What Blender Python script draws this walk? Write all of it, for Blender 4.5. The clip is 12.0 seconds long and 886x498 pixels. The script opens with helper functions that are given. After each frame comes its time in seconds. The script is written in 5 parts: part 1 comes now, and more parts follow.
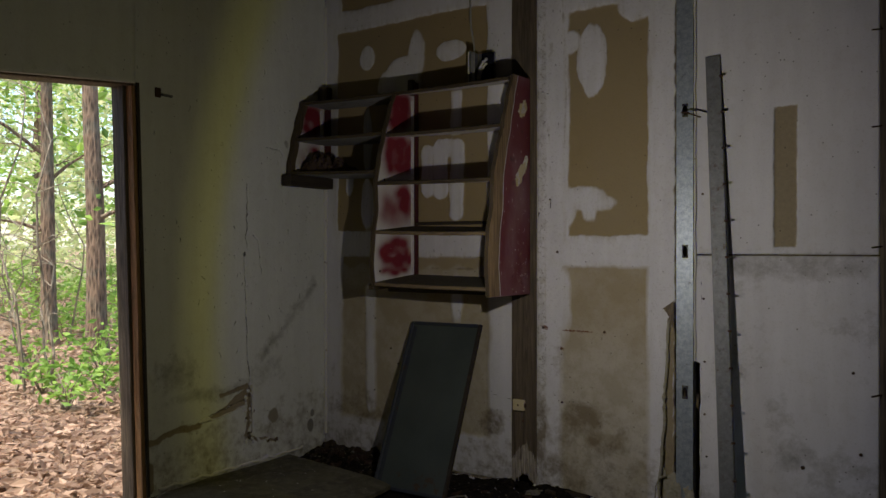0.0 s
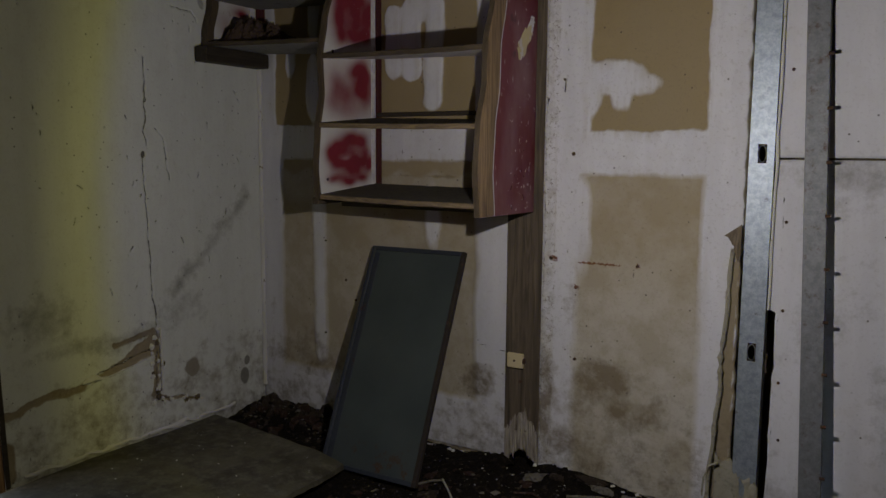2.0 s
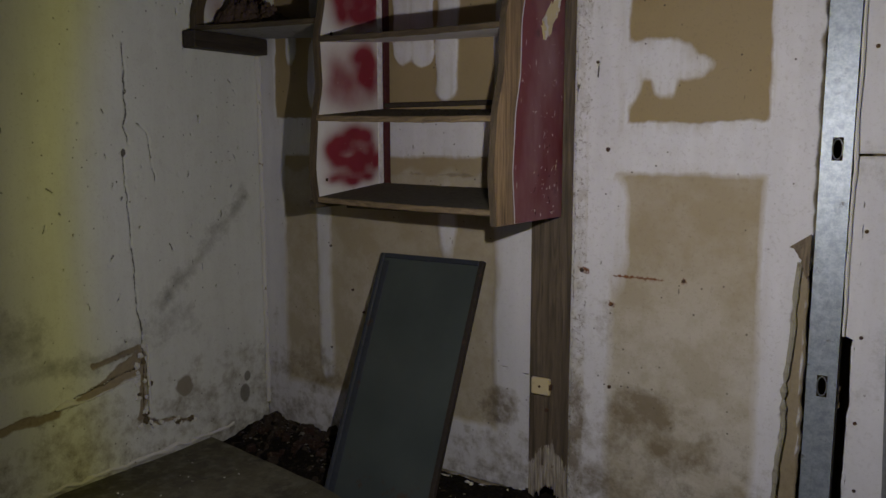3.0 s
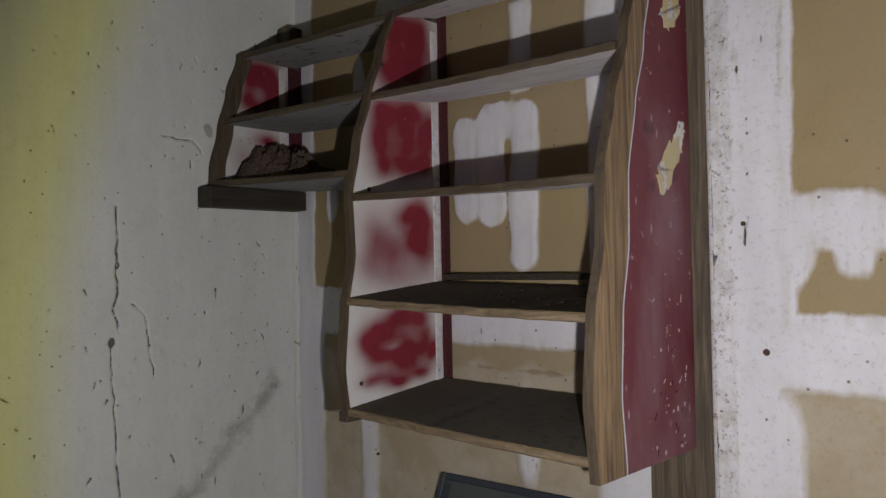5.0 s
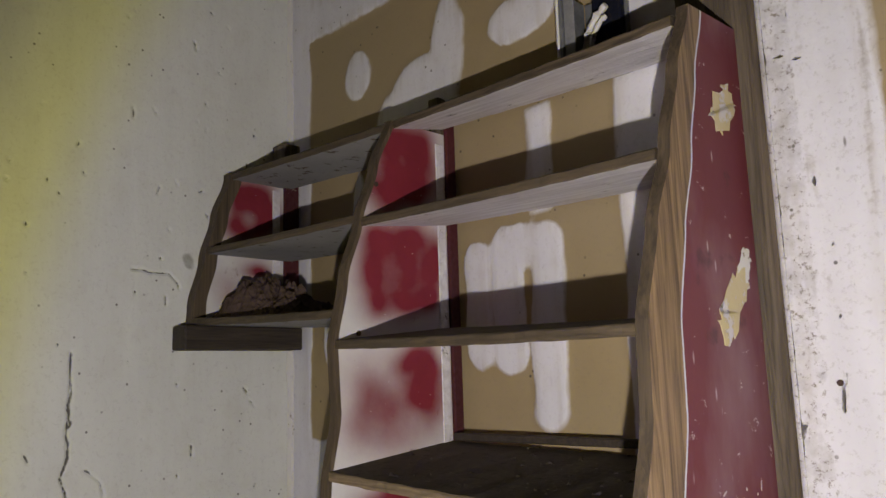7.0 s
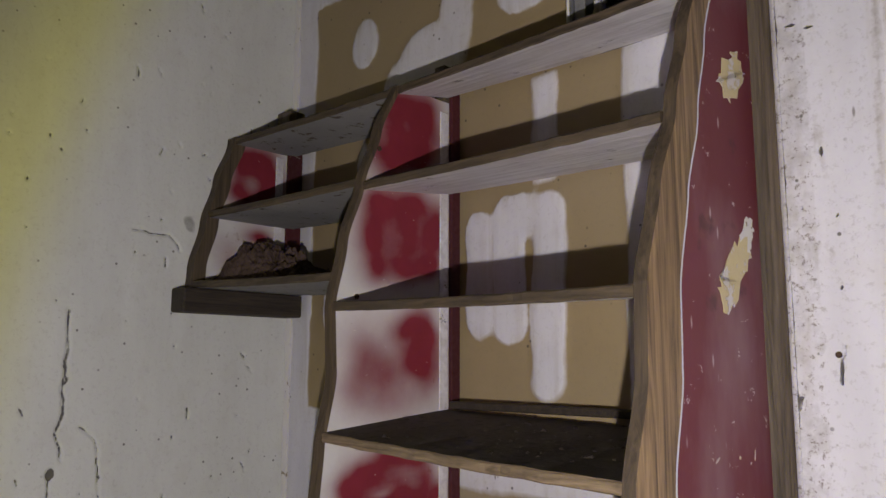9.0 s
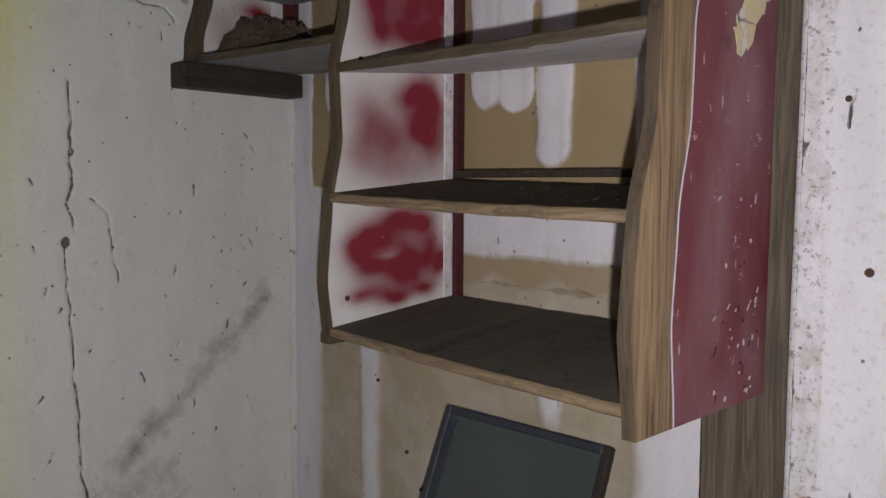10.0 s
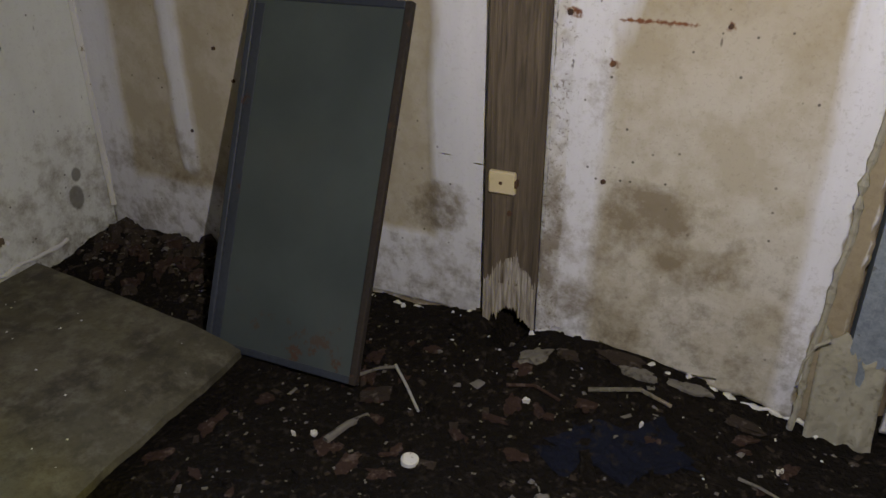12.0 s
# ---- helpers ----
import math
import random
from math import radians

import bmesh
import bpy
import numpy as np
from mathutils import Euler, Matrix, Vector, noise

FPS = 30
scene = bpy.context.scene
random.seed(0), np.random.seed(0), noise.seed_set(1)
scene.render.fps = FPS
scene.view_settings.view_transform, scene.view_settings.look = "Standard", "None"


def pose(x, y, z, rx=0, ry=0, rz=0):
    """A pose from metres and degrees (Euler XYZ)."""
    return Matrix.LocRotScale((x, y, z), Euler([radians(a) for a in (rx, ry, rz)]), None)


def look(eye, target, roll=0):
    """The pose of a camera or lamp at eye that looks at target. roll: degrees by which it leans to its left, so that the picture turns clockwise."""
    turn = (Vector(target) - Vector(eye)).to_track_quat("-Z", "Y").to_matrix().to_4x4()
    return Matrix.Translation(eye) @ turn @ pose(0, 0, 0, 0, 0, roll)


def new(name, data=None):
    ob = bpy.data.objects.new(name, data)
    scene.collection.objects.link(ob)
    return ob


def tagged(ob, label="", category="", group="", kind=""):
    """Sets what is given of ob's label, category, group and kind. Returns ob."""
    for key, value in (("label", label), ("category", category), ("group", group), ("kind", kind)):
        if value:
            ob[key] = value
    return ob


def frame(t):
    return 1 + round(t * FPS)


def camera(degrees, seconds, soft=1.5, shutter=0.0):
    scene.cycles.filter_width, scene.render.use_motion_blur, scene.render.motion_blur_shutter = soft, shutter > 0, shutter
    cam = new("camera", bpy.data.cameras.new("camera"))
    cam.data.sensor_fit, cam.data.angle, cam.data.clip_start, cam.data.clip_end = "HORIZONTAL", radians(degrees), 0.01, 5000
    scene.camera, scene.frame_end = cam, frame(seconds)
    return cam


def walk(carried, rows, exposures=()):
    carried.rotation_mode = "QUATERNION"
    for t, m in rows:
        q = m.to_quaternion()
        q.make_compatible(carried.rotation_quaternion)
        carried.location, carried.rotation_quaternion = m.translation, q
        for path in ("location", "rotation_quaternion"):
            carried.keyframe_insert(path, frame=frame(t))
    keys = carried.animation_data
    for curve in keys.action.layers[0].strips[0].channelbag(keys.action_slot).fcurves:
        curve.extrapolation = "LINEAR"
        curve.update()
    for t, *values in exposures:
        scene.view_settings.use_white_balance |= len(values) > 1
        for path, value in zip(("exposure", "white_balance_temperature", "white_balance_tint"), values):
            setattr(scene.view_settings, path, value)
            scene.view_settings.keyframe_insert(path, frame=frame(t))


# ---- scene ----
cam = camera(58.8, 12.0)
PATH = [
    (0, (0.045, 0.079, 1.347), (-1.036, 1.762, 1.342), 0.0),
    (0.5, (-0.142, 0.363, 1.356), (-1.226, 2.043, 1.297), 0.2),
    (1, (-0.322, 0.588, 1.334), (-1.373, 2.284, 1.199), 0.4),
    (1.5, (-0.507, 0.808, 1.326), (-1.503, 2.532, 1.143), 0.6),
    (2, (-0.577, 1.076, 1.322), (-1.595, 2.78, 1.079), 0.4),
    (2.5, (-0.645, 1.268, 1.344), (-1.683, 2.956, 1.072), 0.1),
    (2.7, (-0.682, 1.34, 1.347), (-1.737, 3.016, 1.065), -0.0),
    (4.3, (-0.901, 1.987, 1.451), (-2.163, 3.535, 1.346), -0.9),
    (4.5, (-0.952, 2.039, 1.472), (-2.228, 3.578, 1.417), -0.9),
    (5, (-1.126, 2.162, 1.526), (-2.417, 3.689, 1.562), -1.1),
    (5.5, (-1.222, 2.272, 1.548), (-2.527, 3.783, 1.655), -1.4),
    (6, (-1.282, 2.411, 1.603), (-2.61, 3.897, 1.771), -1.9),
    (6.5, (-1.305, 2.492, 1.616), (-2.663, 3.943, 1.842), -2.0),
    (7, (-1.312, 2.509, 1.633), (-2.66, 3.952, 1.949), -1.8),
    (7.2, (-1.313, 2.51, 1.638), (-2.647, 3.955, 2.002), -1.7),
    (9, (-1.318, 2.528, 1.584), (-2.678, 3.965, 1.872), 0.2),
    (9.5, (-1.324, 2.518, 1.503), (-2.715, 3.952, 1.598), 0.7),
    (10, (-1.331, 2.521, 1.457), (-2.697, 3.972, 1.296), 0.3),
    (10.5, (-1.363, 2.463, 1.4), (-2.626, 3.961, 0.998), -0.0),
    (11, (-1.458, 2.303, 1.323), (-2.556, 3.859, 0.712), -0.0),
    (11.5, (-1.452, 2.232, 1.267), (-2.369, 3.83, 0.489), 0.1),
    (12, (-1.319, 2.145, 1.241), (-2.03, 3.779, 0.333), -0.1),
]
EXPOSURES = [(0.0, 1.82, 6850, 10), (0.8, 1.9, 6850, 10), (1.6, 2.25, 6450, 12), (2.5, 2.48, 6550, 13), (4.3, 3.18, 6150, 13), (5.0, 3.45, 6250, 14), (5.5, 3.58, 6550, 12), (6.0, 3.72, 6580, 13), (7.0, 4.0, 6600, 15), (9.0, 3.8, 6400, 18), (9.8, 3.7, 6150, 18), (10.5, 3.65, 6600, 13), (11.2, 3.62, 6550, 12), (12.0, 3.5, 6500, 13)]
walk(cam, [(t, look(eye, target, roll)) for t, eye, target, roll in PATH], EXPOSURES)

# ---- light ----
world = bpy.data.worlds.new("world")
scene.world = world
world.use_nodes = True
sky = world.node_tree.nodes.new("ShaderNodeTexSky")
sky.sky_type, sky.sun_disc, sky.sun_elevation, sky.sun_rotation = "NISHITA", False, radians(57), radians(176)
world.node_tree.links.new(sky.outputs["Color"], world.node_tree.nodes["Background"].inputs["Color"])
world.node_tree.nodes["Background"].inputs["Strength"].default_value = 0.115

sun = new("sun", bpy.data.lights.new("sun", "SUN"))
sun.data.energy, sun.data.angle, sun.data.color = 2.8, radians(8), (1.0, 0.95, 0.86)
sun.matrix_world = look((-9, -9, 22), (-8, 5, 0))

# the torch that lights the corner: a cool core inside a yellow rim, plus an added fill
TORCH, AIM = (-1.25, 2.46, 1.36), (-1.687, 4.514, 1.16)


def torch_beam(name, watts, colour, degrees, blend, aim=AIM):
    lamp = bpy.data.lights.new(name, "SPOT")
    lamp.energy, lamp.color, lamp.spot_size, lamp.spot_blend, lamp.shadow_soft_size = watts, colour, radians(degrees), blend, 0.012
    new(name, lamp).matrix_world = look(TORCH, aim)


torch_beam("torch_core", 3.6, (0.04, 0.08, 1.0), 127, 0.17)
torch_beam("torch_rim", 3.65, (1.0, 0.96, 0.20), 140, 0.2)
# added fill beam, aimed left to brighten the wall around the door
torch_beam("left_wall_fill", 2.5, (1.0, 0.95, 0.60), 168, 0.3, (-2.75, 4.30, 1.40))


# ---- materials ----


class Nodes:
    """A short way to write node materials."""

    def __init__(self, name, rough=0.8, metal=0.0):
        self.mat = bpy.data.materials.new(name)
        self.mat.use_nodes = True
        self.tree = self.mat.node_tree
        self.bsdf = self.tree.nodes["Principled BSDF"]
        self.bsdf.inputs["Roughness"].default_value = rough
        self.bsdf.inputs["Metallic"].default_value = metal
        self.coord = self.tree.nodes.new("ShaderNodeTexCoord").outputs["Object"]

    def put(self, socket, value):
        if isinstance(value, bpy.types.NodeSocket):
            self.tree.links.new(value, socket)
        elif isinstance(value, tuple) and len(value) == 3 and socket.type == "RGBA":
            socket.default_value = (*value, 1)
        else:
            socket.default_value = value

    def math(self, op, a, b=0.0, clamp=False):
        n = self.tree.nodes.new("ShaderNodeMath")
        n.operation, n.use_clamp = op, clamp
        self.put(n.inputs[0], a), self.put(n.inputs[1], b)
        return n.outputs[0]

    def scaled(self, x, y, z):
        n = self.tree.nodes.new("ShaderNodeMapping")
        self.put(n.inputs["Vector"], self.coord)
        n.inputs["Scale"].default_value = (x, y, z)
        return n.outputs[0]

    def noise(self, scale, detail=4.0, vector=None, rough=0.55, distort=0.0):
        n = self.tree.nodes.new("ShaderNodeTexNoise")
        self.put(n.inputs["Vector"], vector or self.coord)
        n.inputs["Scale"].default_value, n.inputs["Detail"].default_value = scale, detail
        n.inputs["Roughness"].default_value, n.inputs["Distortion"].default_value = rough, distort
        return n.outputs["Fac"]

    def cells(self, scale, vector=None):
        n = self.tree.nodes.new("ShaderNodeTexVoronoi")
        self.put(n.inputs["Vector"], vector or self.coord)
        n.inputs["Scale"].default_value = scale
        return n.outputs["Distance"]

    def ramp(self, value, low, high, a=0.0, b=1.0):
        n = self.tree.nodes.new("ShaderNodeMapRange")
        n.clamp = True
        for i, v in enumerate((value, low, high, a, b)):
            self.put(n.inputs[i], v)
        return n.outputs[0]

    def mix(self, fac, a, b, blend="MIX"):
        n = self.tree.nodes.new("ShaderNodeMix")
        n.data_type, n.blend_type = "RGBA", blend
        self.put(n.inputs[0], fac), self.put(n.inputs[6], a), self.put(n.inputs[7], b)
        return n.outputs[2]

    def attr(self, name):
        n = self.tree.nodes.new("ShaderNodeAttribute")
        n.attribute_name = name
        return n.outputs["Fac"]

    def chance(self):
        return self.tree.nodes.new("ShaderNodeObjectInfo").outputs["Random"]

    def island(self):
        return self.tree.nodes.new("ShaderNodeNewGeometry").outputs["Random Per Island"]

    def done(self, colour, height=None, depth=0.002, rough=None):
        self.put(self.bsdf.inputs["Base Color"], colour)
        if height is not None:
            n = self.tree.nodes.new("ShaderNodeBump")
            n.inputs["Distance"].default_value = depth
            self.put(n.inputs["Height"], height)
            self.put(self.bsdf.inputs["Normal"], n.outputs[0])
        if rough is not None:
            self.put(self.bsdf.inputs["Roughness"], rough)
        return self.mat


def drywall_material(name, dull, clean):
    """Paper-faced board, skimmed with joint compound where "mud" is above 0, with stains, mould, tears, cracks and rust."""
    n = Nodes(name, 0.85)
    fine, mid, broad = n.noise(70, 5), n.noise(14, 4), n.noise(2.2, 3)
    wash = n.attr("wash")
    edge = n.math("MULTIPLY", n.math("SUBTRACT", n.noise(30, 5, n.scaled(1, 1, 0.45)), 0.5), 0.017)
    mud = n.ramp(n.math("ADD", n.attr("mud"), edge), -0.005, n.math("ADD", n.ramp(n.noise(6, 3, n.scaled(1, 1, 0.3)), 0.4, 0.65, 0.0, 0.009), n.math("MULTIPLY", wash, 0.022)))
    blend_a = n.noise(5, 6, rough=0.7)
    paper = n.mix(mid, (0.285, 0.211, 0.108), (0.345, 0.263, 0.142))
    paper = n.mix(n.ramp(broad, 0.4, 0.7), paper, (0.31, 0.241, 0.142))
    paper = n.mix(wash, paper, n.mix(n.ramp(blend_a, 0.42, 0.6), (0.43, 0.38, 0.297), (0.54, 0.50, 0.44)))
    streak = n.noise(9, 4, n.scaled(1.6, 1.6, 0.25))
    white = n.mix(streak, dull, clean)
    white = n.mix(n.ramp(fine, 0.62, 0.74, 0.0, 0.2), white, (0.42, 0.40, 0.37))
    brush = n.noise(16, 4, n.scaled(2.2, 2.2, 0.18))
    thin = n.math("ADD", n.ramp(mid, 0.52, 0.64, 0.0, 0.06), n.math("MULTIPLY", n.ramp(brush, 0.44, 0.66, 0.0, 0.32), n.ramp(n.attr("mud"), 0.045, 0.004)))
    colour = n.mix(mud, paper, n.mix(thin, white, paper))
    torn = n.ramp(n.math("ADD", n.attr("torn"), edge), -0.003, 0.004)
    colour = n.mix(torn, colour, n.mix(fine, (0.24, 0.19, 0.125), (0.36, 0.295, 0.20)))
    blot = n.noise(13, 8, rough=0.72)
    stain = n.ramp(n.math("ADD", n.attr("stain"), n.math("MULTIPLY", n.math("SUBTRACT", blot, 0.5), 2.2)), 0.3, 0.9, 0.0, 0.78)
    colour = n.mix(n.math("MULTIPLY", stain, n.ramp(n.attr("stain"), 0.0, 0.15)), colour, (0.17, 0.125, 0.07))
    mould = n.ramp(n.math("ADD", n.attr("mould"), n.math("MULTIPLY", n.math("SUBTRACT", n.math("ADD", n.math("MULTIPLY", n.noise(26, 8, rough=0.75), 0.5), n.math("MULTIPLY", n.noise(7, 6, rough=0.7), 0.5)), 0.5), 2.6)), 0.35, 1.2, 0.0, 0.75)
    colour = n.mix(n.math("MULTIPLY", mould, n.ramp(n.attr("mould"), 0.0, 0.12)), colour, (0.095, 0.082, 0.062))
    speck = n.math("MULTIPLY", n.ramp(n.cells(24), 0.10, 0.06), n.ramp(n.noise(5, 2), 0.44, 0.52))
    colour = n.mix(n.math("MULTIPLY", speck, 0.8), colour, (0.05, 0.04, 0.03))
    scratch = n.math("MULTIPLY", n.ramp(n.cells(13, n.scaled(1, 1, 0.28)), 0.045, 0.025), n.ramp(n.noise(4.3, 2), 0.45, 0.52))
    colour = n.mix(n.math("MULTIPLY", scratch, 0.7), colour, (0.09, 0.075, 0.055))
    pits = n.math("MULTIPLY", n.ramp(n.noise(85, 7, rough=0.8), 0.555, 0.60), n.attr("pit"))
    colour = n.mix(pits, colour, (0.15, 0.115, 0.085))
    split = n.ramp(n.math("ADD", n.attr("crack"), n.math("MULTIPLY", n.math("SUBTRACT", n.noise(60, 3), 0.5), 0.006)), 0.0036, 0.0016)
    colour = n.mix(n.math("MULTIPLY", split, 0.9), colour, (0.05, 0.04, 0.03))
    rust = n.ramp(n.math("ADD", n.attr("rust"), n.math("MULTIPLY", n.math("SUBTRACT", n.noise(90, 4), 0.5), 0.016)), 0.006, 0.0015)
    colour = n.mix(rust, colour, n.mix(fine, (0.07, 0.025, 0.012), (0.25, 0.09, 0.03)))
    height = n.math("ADD", n.math("MULTIPLY", fine, 0.25), n.math("MULTIPLY", streak, 0.5))
    height = n.math("ADD", height, n.math("MULTIPLY", mud, 0.5))
    height = n.math("SUBTRACT", height, n.math("ADD", n.math("MULTIPLY", torn, 1.5), n.math("MULTIPLY", split, 2.0)))
    return n.done(colour, height, 0.0025)


def wood_material(name, dark, light, along="z", rough=0.75, dirt=0.4, grain=1.0, relief=0.0018, streak=0.55):
    n = Nodes(name, rough)
    s = {"x": (0.05, 1, 1), "y": (1, 0.05, 1), "z": (1, 1, 0.05)}[along]
    v = n.scaled(*s)
    rings = n.noise(55 * grain, 5, v, 0.6, 1.4)
    lines = n.noise(190 * grain, 3, v)
    colour = n.mix(n.ramp(rings, 0.35, 0.65), dark, light)
    colour = n.mix(n.ramp(lines, 0.5, 0.7, 0.0, streak), colour, tuple(0.35 * c for c in dark))
    colour = n.mix(n.ramp(n.noise(6, 5, rough=0.7), 0.5, 0.75, 0.0, dirt), colour, (0.05, 0.042, 0.033))
    colour = n.mix(n.math("MULTIPLY", n.chance(), 0.25), colour, light)
    return n.done(colour, n.math("ADD", rings, n.math("MULTIPLY", lines, 0.7)), relief)


def painted_material(name, base, other, worn, rough=0.55, wear=0.66, scale=18):
    """Old paint with a second tone and spots worn to what lies below."""
    n = Nodes(name, rough)
    colour = n.mix(n.ramp(n.noise(3.5, 4), 0.35, 0.7), base, other)
    fine = n.noise(scale * 4, 5)
    chips = n.ramp(n.noise(scale, 6, rough=0.7), wear, wear + 0.03)
    colour = n.mix(chips, colour, worn)
    colour = n.mix(n.ramp(fine, 0.6, 0.8, 0.0, 0.3), colour, tuple(0.5 * c for c in base))
    height = n.math("SUBTRACT", n.math("MULTIPLY", fine, 0.4), chips)
    return n.done(colour, height, 0.001, n.ramp(fine, 0.3, 0.7, rough, min(1, rough + 0.25)))


def sprayed_material():
    """White paint with soft red spray where "red" is high."""
    n = Nodes("sprayed_white_paint", 0.7)
    fine = n.noise(40, 5)
    white = n.mix(n.noise(9, 4), (0.53, 0.505, 0.50), (0.66, 0.64, 0.63))
    white = n.mix(n.ramp(n.noise(16, 6, rough=0.75), 0.62, 0.68, 0.0, 0.6), white, (0.25, 0.19, 0.12))
    red = n.ramp(n.math("ADD", n.attr("red"), n.math("MULTIPLY", n.math("SUBTRACT", n.noise(15, 5), 0.5), 0.26)), 0.08, 1.0)
    colour = n.mix(red, white, n.mix(n.noise(11, 3), (0.15, 0.006, 0.016), (0.24, 0.018, 0.036)))
    colour = n.mix(n.ramp(n.cells(22, n.scaled(1, 1, 3)), 0.05, 0.03, 0.0, 0.7), colour, (0.75, 0.7, 0.68))
    v = n.scaled(1, 1, 0.06)
    wood = n.mix(n.ramp(n.noise(60, 5, v, 0.6, 0.8), 0.35, 0.65), (0.04, 0.027, 0.016), (0.12, 0.085, 0.05))
    colour = n.mix(n.ramp(n.attr("bare"), 0.001, -0.001), colour, wood)
    return n.done(colour, fine, 0.0012)


def side_material():
    """Maroon paint that ends at a thin white line, before a band of bare wood, by "band"."""
    n = Nodes("maroon_side_with_bare_band", 0.55)
    v = n.scaled(1, 1, 0.06)
    rings, lines = n.noise(42, 6, v, 0.62, 1.5), n.noise(170, 3, v)
    wood = n.mix(n.ramp(rings, 0.35, 0.65), (0.085, 0.050, 0.024), (0.31, 0.205, 0.11))
    wood = n.mix(n.ramp(lines, 0.5, 0.7, 0.0, 0.5), wood, (0.05, 0.03, 0.016))
    paint = n.mix(n.ramp(n.noise(3.0, 4), 0.35, 0.7), (0.120, 0.010, 0.018), (0.15, 0.030, 0.042))
    paint = n.mix(n.ramp(n.noise(5, 5, n.scaled(1, 1, 0.4)), 0.45, 0.7, 0.0, 0.7), paint, (0.27, 0.17, 0.19))
    fine = n.noise(70, 5)
    chips = n.ramp(n.noise(24, 6, n.scaled(1, 1, 1.4), 0.75), 0.645, 0.67)
    paint = n.mix(chips, paint, (0.48, 0.40, 0.40))
    drag = n.math("MULTIPLY", n.ramp(n.cells(16, n.scaled(1, 2.0, 0.55)), 0.11, 0.05), n.ramp(n.noise(6, 3), 0.45, 0.51))
    paint = n.mix(n.math("MULTIPLY", drag, 0.7), paint, (0.5, 0.42, 0.43))
    paint = n.mix(n.ramp(n.noise(9, 6), 0.64, 0.7, 0.0, 0.6), paint, (0.05, 0.015, 0.018))
    band = n.math("ADD", n.attr("band"), n.math("MULTIPLY", n.math("SUBTRACT", fine, 0.5), 0.003))
    colour = n.mix(n.ramp(band, -0.0032, -0.0026), wood, (0.62, 0.64, 0.72))
    colour = n.mix(n.ramp(band, 0.0012, 0.002), colour, paint)
    return n.done(colour, n.math("ADD", n.math("MULTIPLY", rings, n.ramp(band, 0.0, -0.004)), n.math("MULTIPLY", fine, 0.3)), 0.0014)


def brushed_material():
    """White paint brushed along the board, thin in streaks, flaked to dark wood in spots."""
    n = Nodes("brushed_white_paint", 0.75)
    strokes = n.noise(46, 6, n.scaled(0.07, 1, 1), 0.65, 0.6)
    broad = n.noise(5, 4)
    colour = n.mix(n.ramp(strokes, 0.35, 0.68), (0.54, 0.51, 0.53), (0.78, 0.76, 0.80))
    colour = n.mix(n.ramp(broad, 0.45, 0.7, 0.0, 0.4), colour, (0.45, 0.37, 0.38))
    flakes = n.ramp(n.noise(20, 7, n.scaled(0.45, 1, 1), 0.75), 0.63, 0.66)
    colour = n.mix(flakes, colour, (0.12, 0.085, 0.07))
    return n.done(colour, n.math("SUBTRACT", strokes, flakes), 0.0025)


def panel_material():
    """Blue-grey paint with fine upright scratches, dust and rust spots near its lower edge."""
    n = Nodes("blue_grey_paint", 0.42)
    n.bsdf.inputs["Specular IOR Level"].default_value = 0.3
    fine = n.noise(60, 5)
    colour = n.mix(n.ramp(n.noise(3.5, 4), 0.35, 0.7), (0.052, 0.064, 0.064), (0.070, 0.085, 0.083))
    dust = n.noise(7, 6, n.scaled(1, 1, 0.3), 0.7)
    colour = n.mix(n.ramp(dust, 0.5, 0.75, 0.0, 0.35), colour, (0.085, 0.082, 0.07))
    lines = n.math("MULTIPLY", n.ramp(n.cells(11, n.scaled(1.8, 0.1, 0.16)), 0.035, 0.015), n.ramp(n.noise(5, 3), 0.5, 0.56))
    colour = n.mix(n.math("MULTIPLY", lines, 0.45), colour, (0.24, 0.235, 0.22))
    low = n.tree.nodes.new("ShaderNodeSeparateXYZ")
    n.put(low.inputs[0], n.coord)
    rust = n.math("MULTIPLY", n.ramp(n.noise(16, 5, rough=0.7), 0.56, 0.62), n.ramp(low.outputs[2], 0.20, 0.03))
    colour = n.mix(rust, colour, (0.075, 0.036, 0.02))
    return n.done(colour, fine, 0.0006, n.ramp(dust, 0.35, 0.7, 0.45, 0.68))


def board_material():
    """Damp plywood with soft blotches of moss, soil and paler wear."""
    n = Nodes("mossy_board_face", 0.85)
    fine, blot = n.noise(60, 6, rough=0.7), n.noise(7, 8, rough=0.72)
    colour = n.mix(n.ramp(n.noise(2.2, 4), 0.35, 0.65), (0.062, 0.055, 0.033), (0.115, 0.103, 0.066))
    colour = n.mix(n.ramp(blot, 0.46, 0.60, 0.0, 0.95), colour, (0.040, 0.033, 0.021))
    colour = n.mix(n.ramp(n.noise(18, 6, rough=0.7), 0.48, 0.66, 0.0, 0.75), colour, (0.16, 0.145, 0.105))
    colour = n.mix(n.ramp(fine, 0.5, 0.7, 0.0, 0.5), colour, (0.04, 0.034, 0.024))
    return n.done(colour, n.math("ADD", n.math("MULTIPLY", fine, 0.6), blot), 0.003, n.ramp(blot, 0.4, 0.7, 0.9, 0.6))


def dirt_material(name, a, b, c, depth=0.006):
    n = Nodes(name, 0.95)
    n.bsdf.inputs["Specular IOR Level"].default_value = 0.12
    colour = n.mix(n.noise(8, 6, rough=0.7), a, b)
    colour = n.mix(n.ramp(n.noise(45, 5), 0.55, 0.7), colour, c)
    height = n.math("ADD", n.noise(30, 6, rough=0.7), n.math("MULTIPLY", n.cells(70), 0.5))
    return n.done(colour, height, depth)


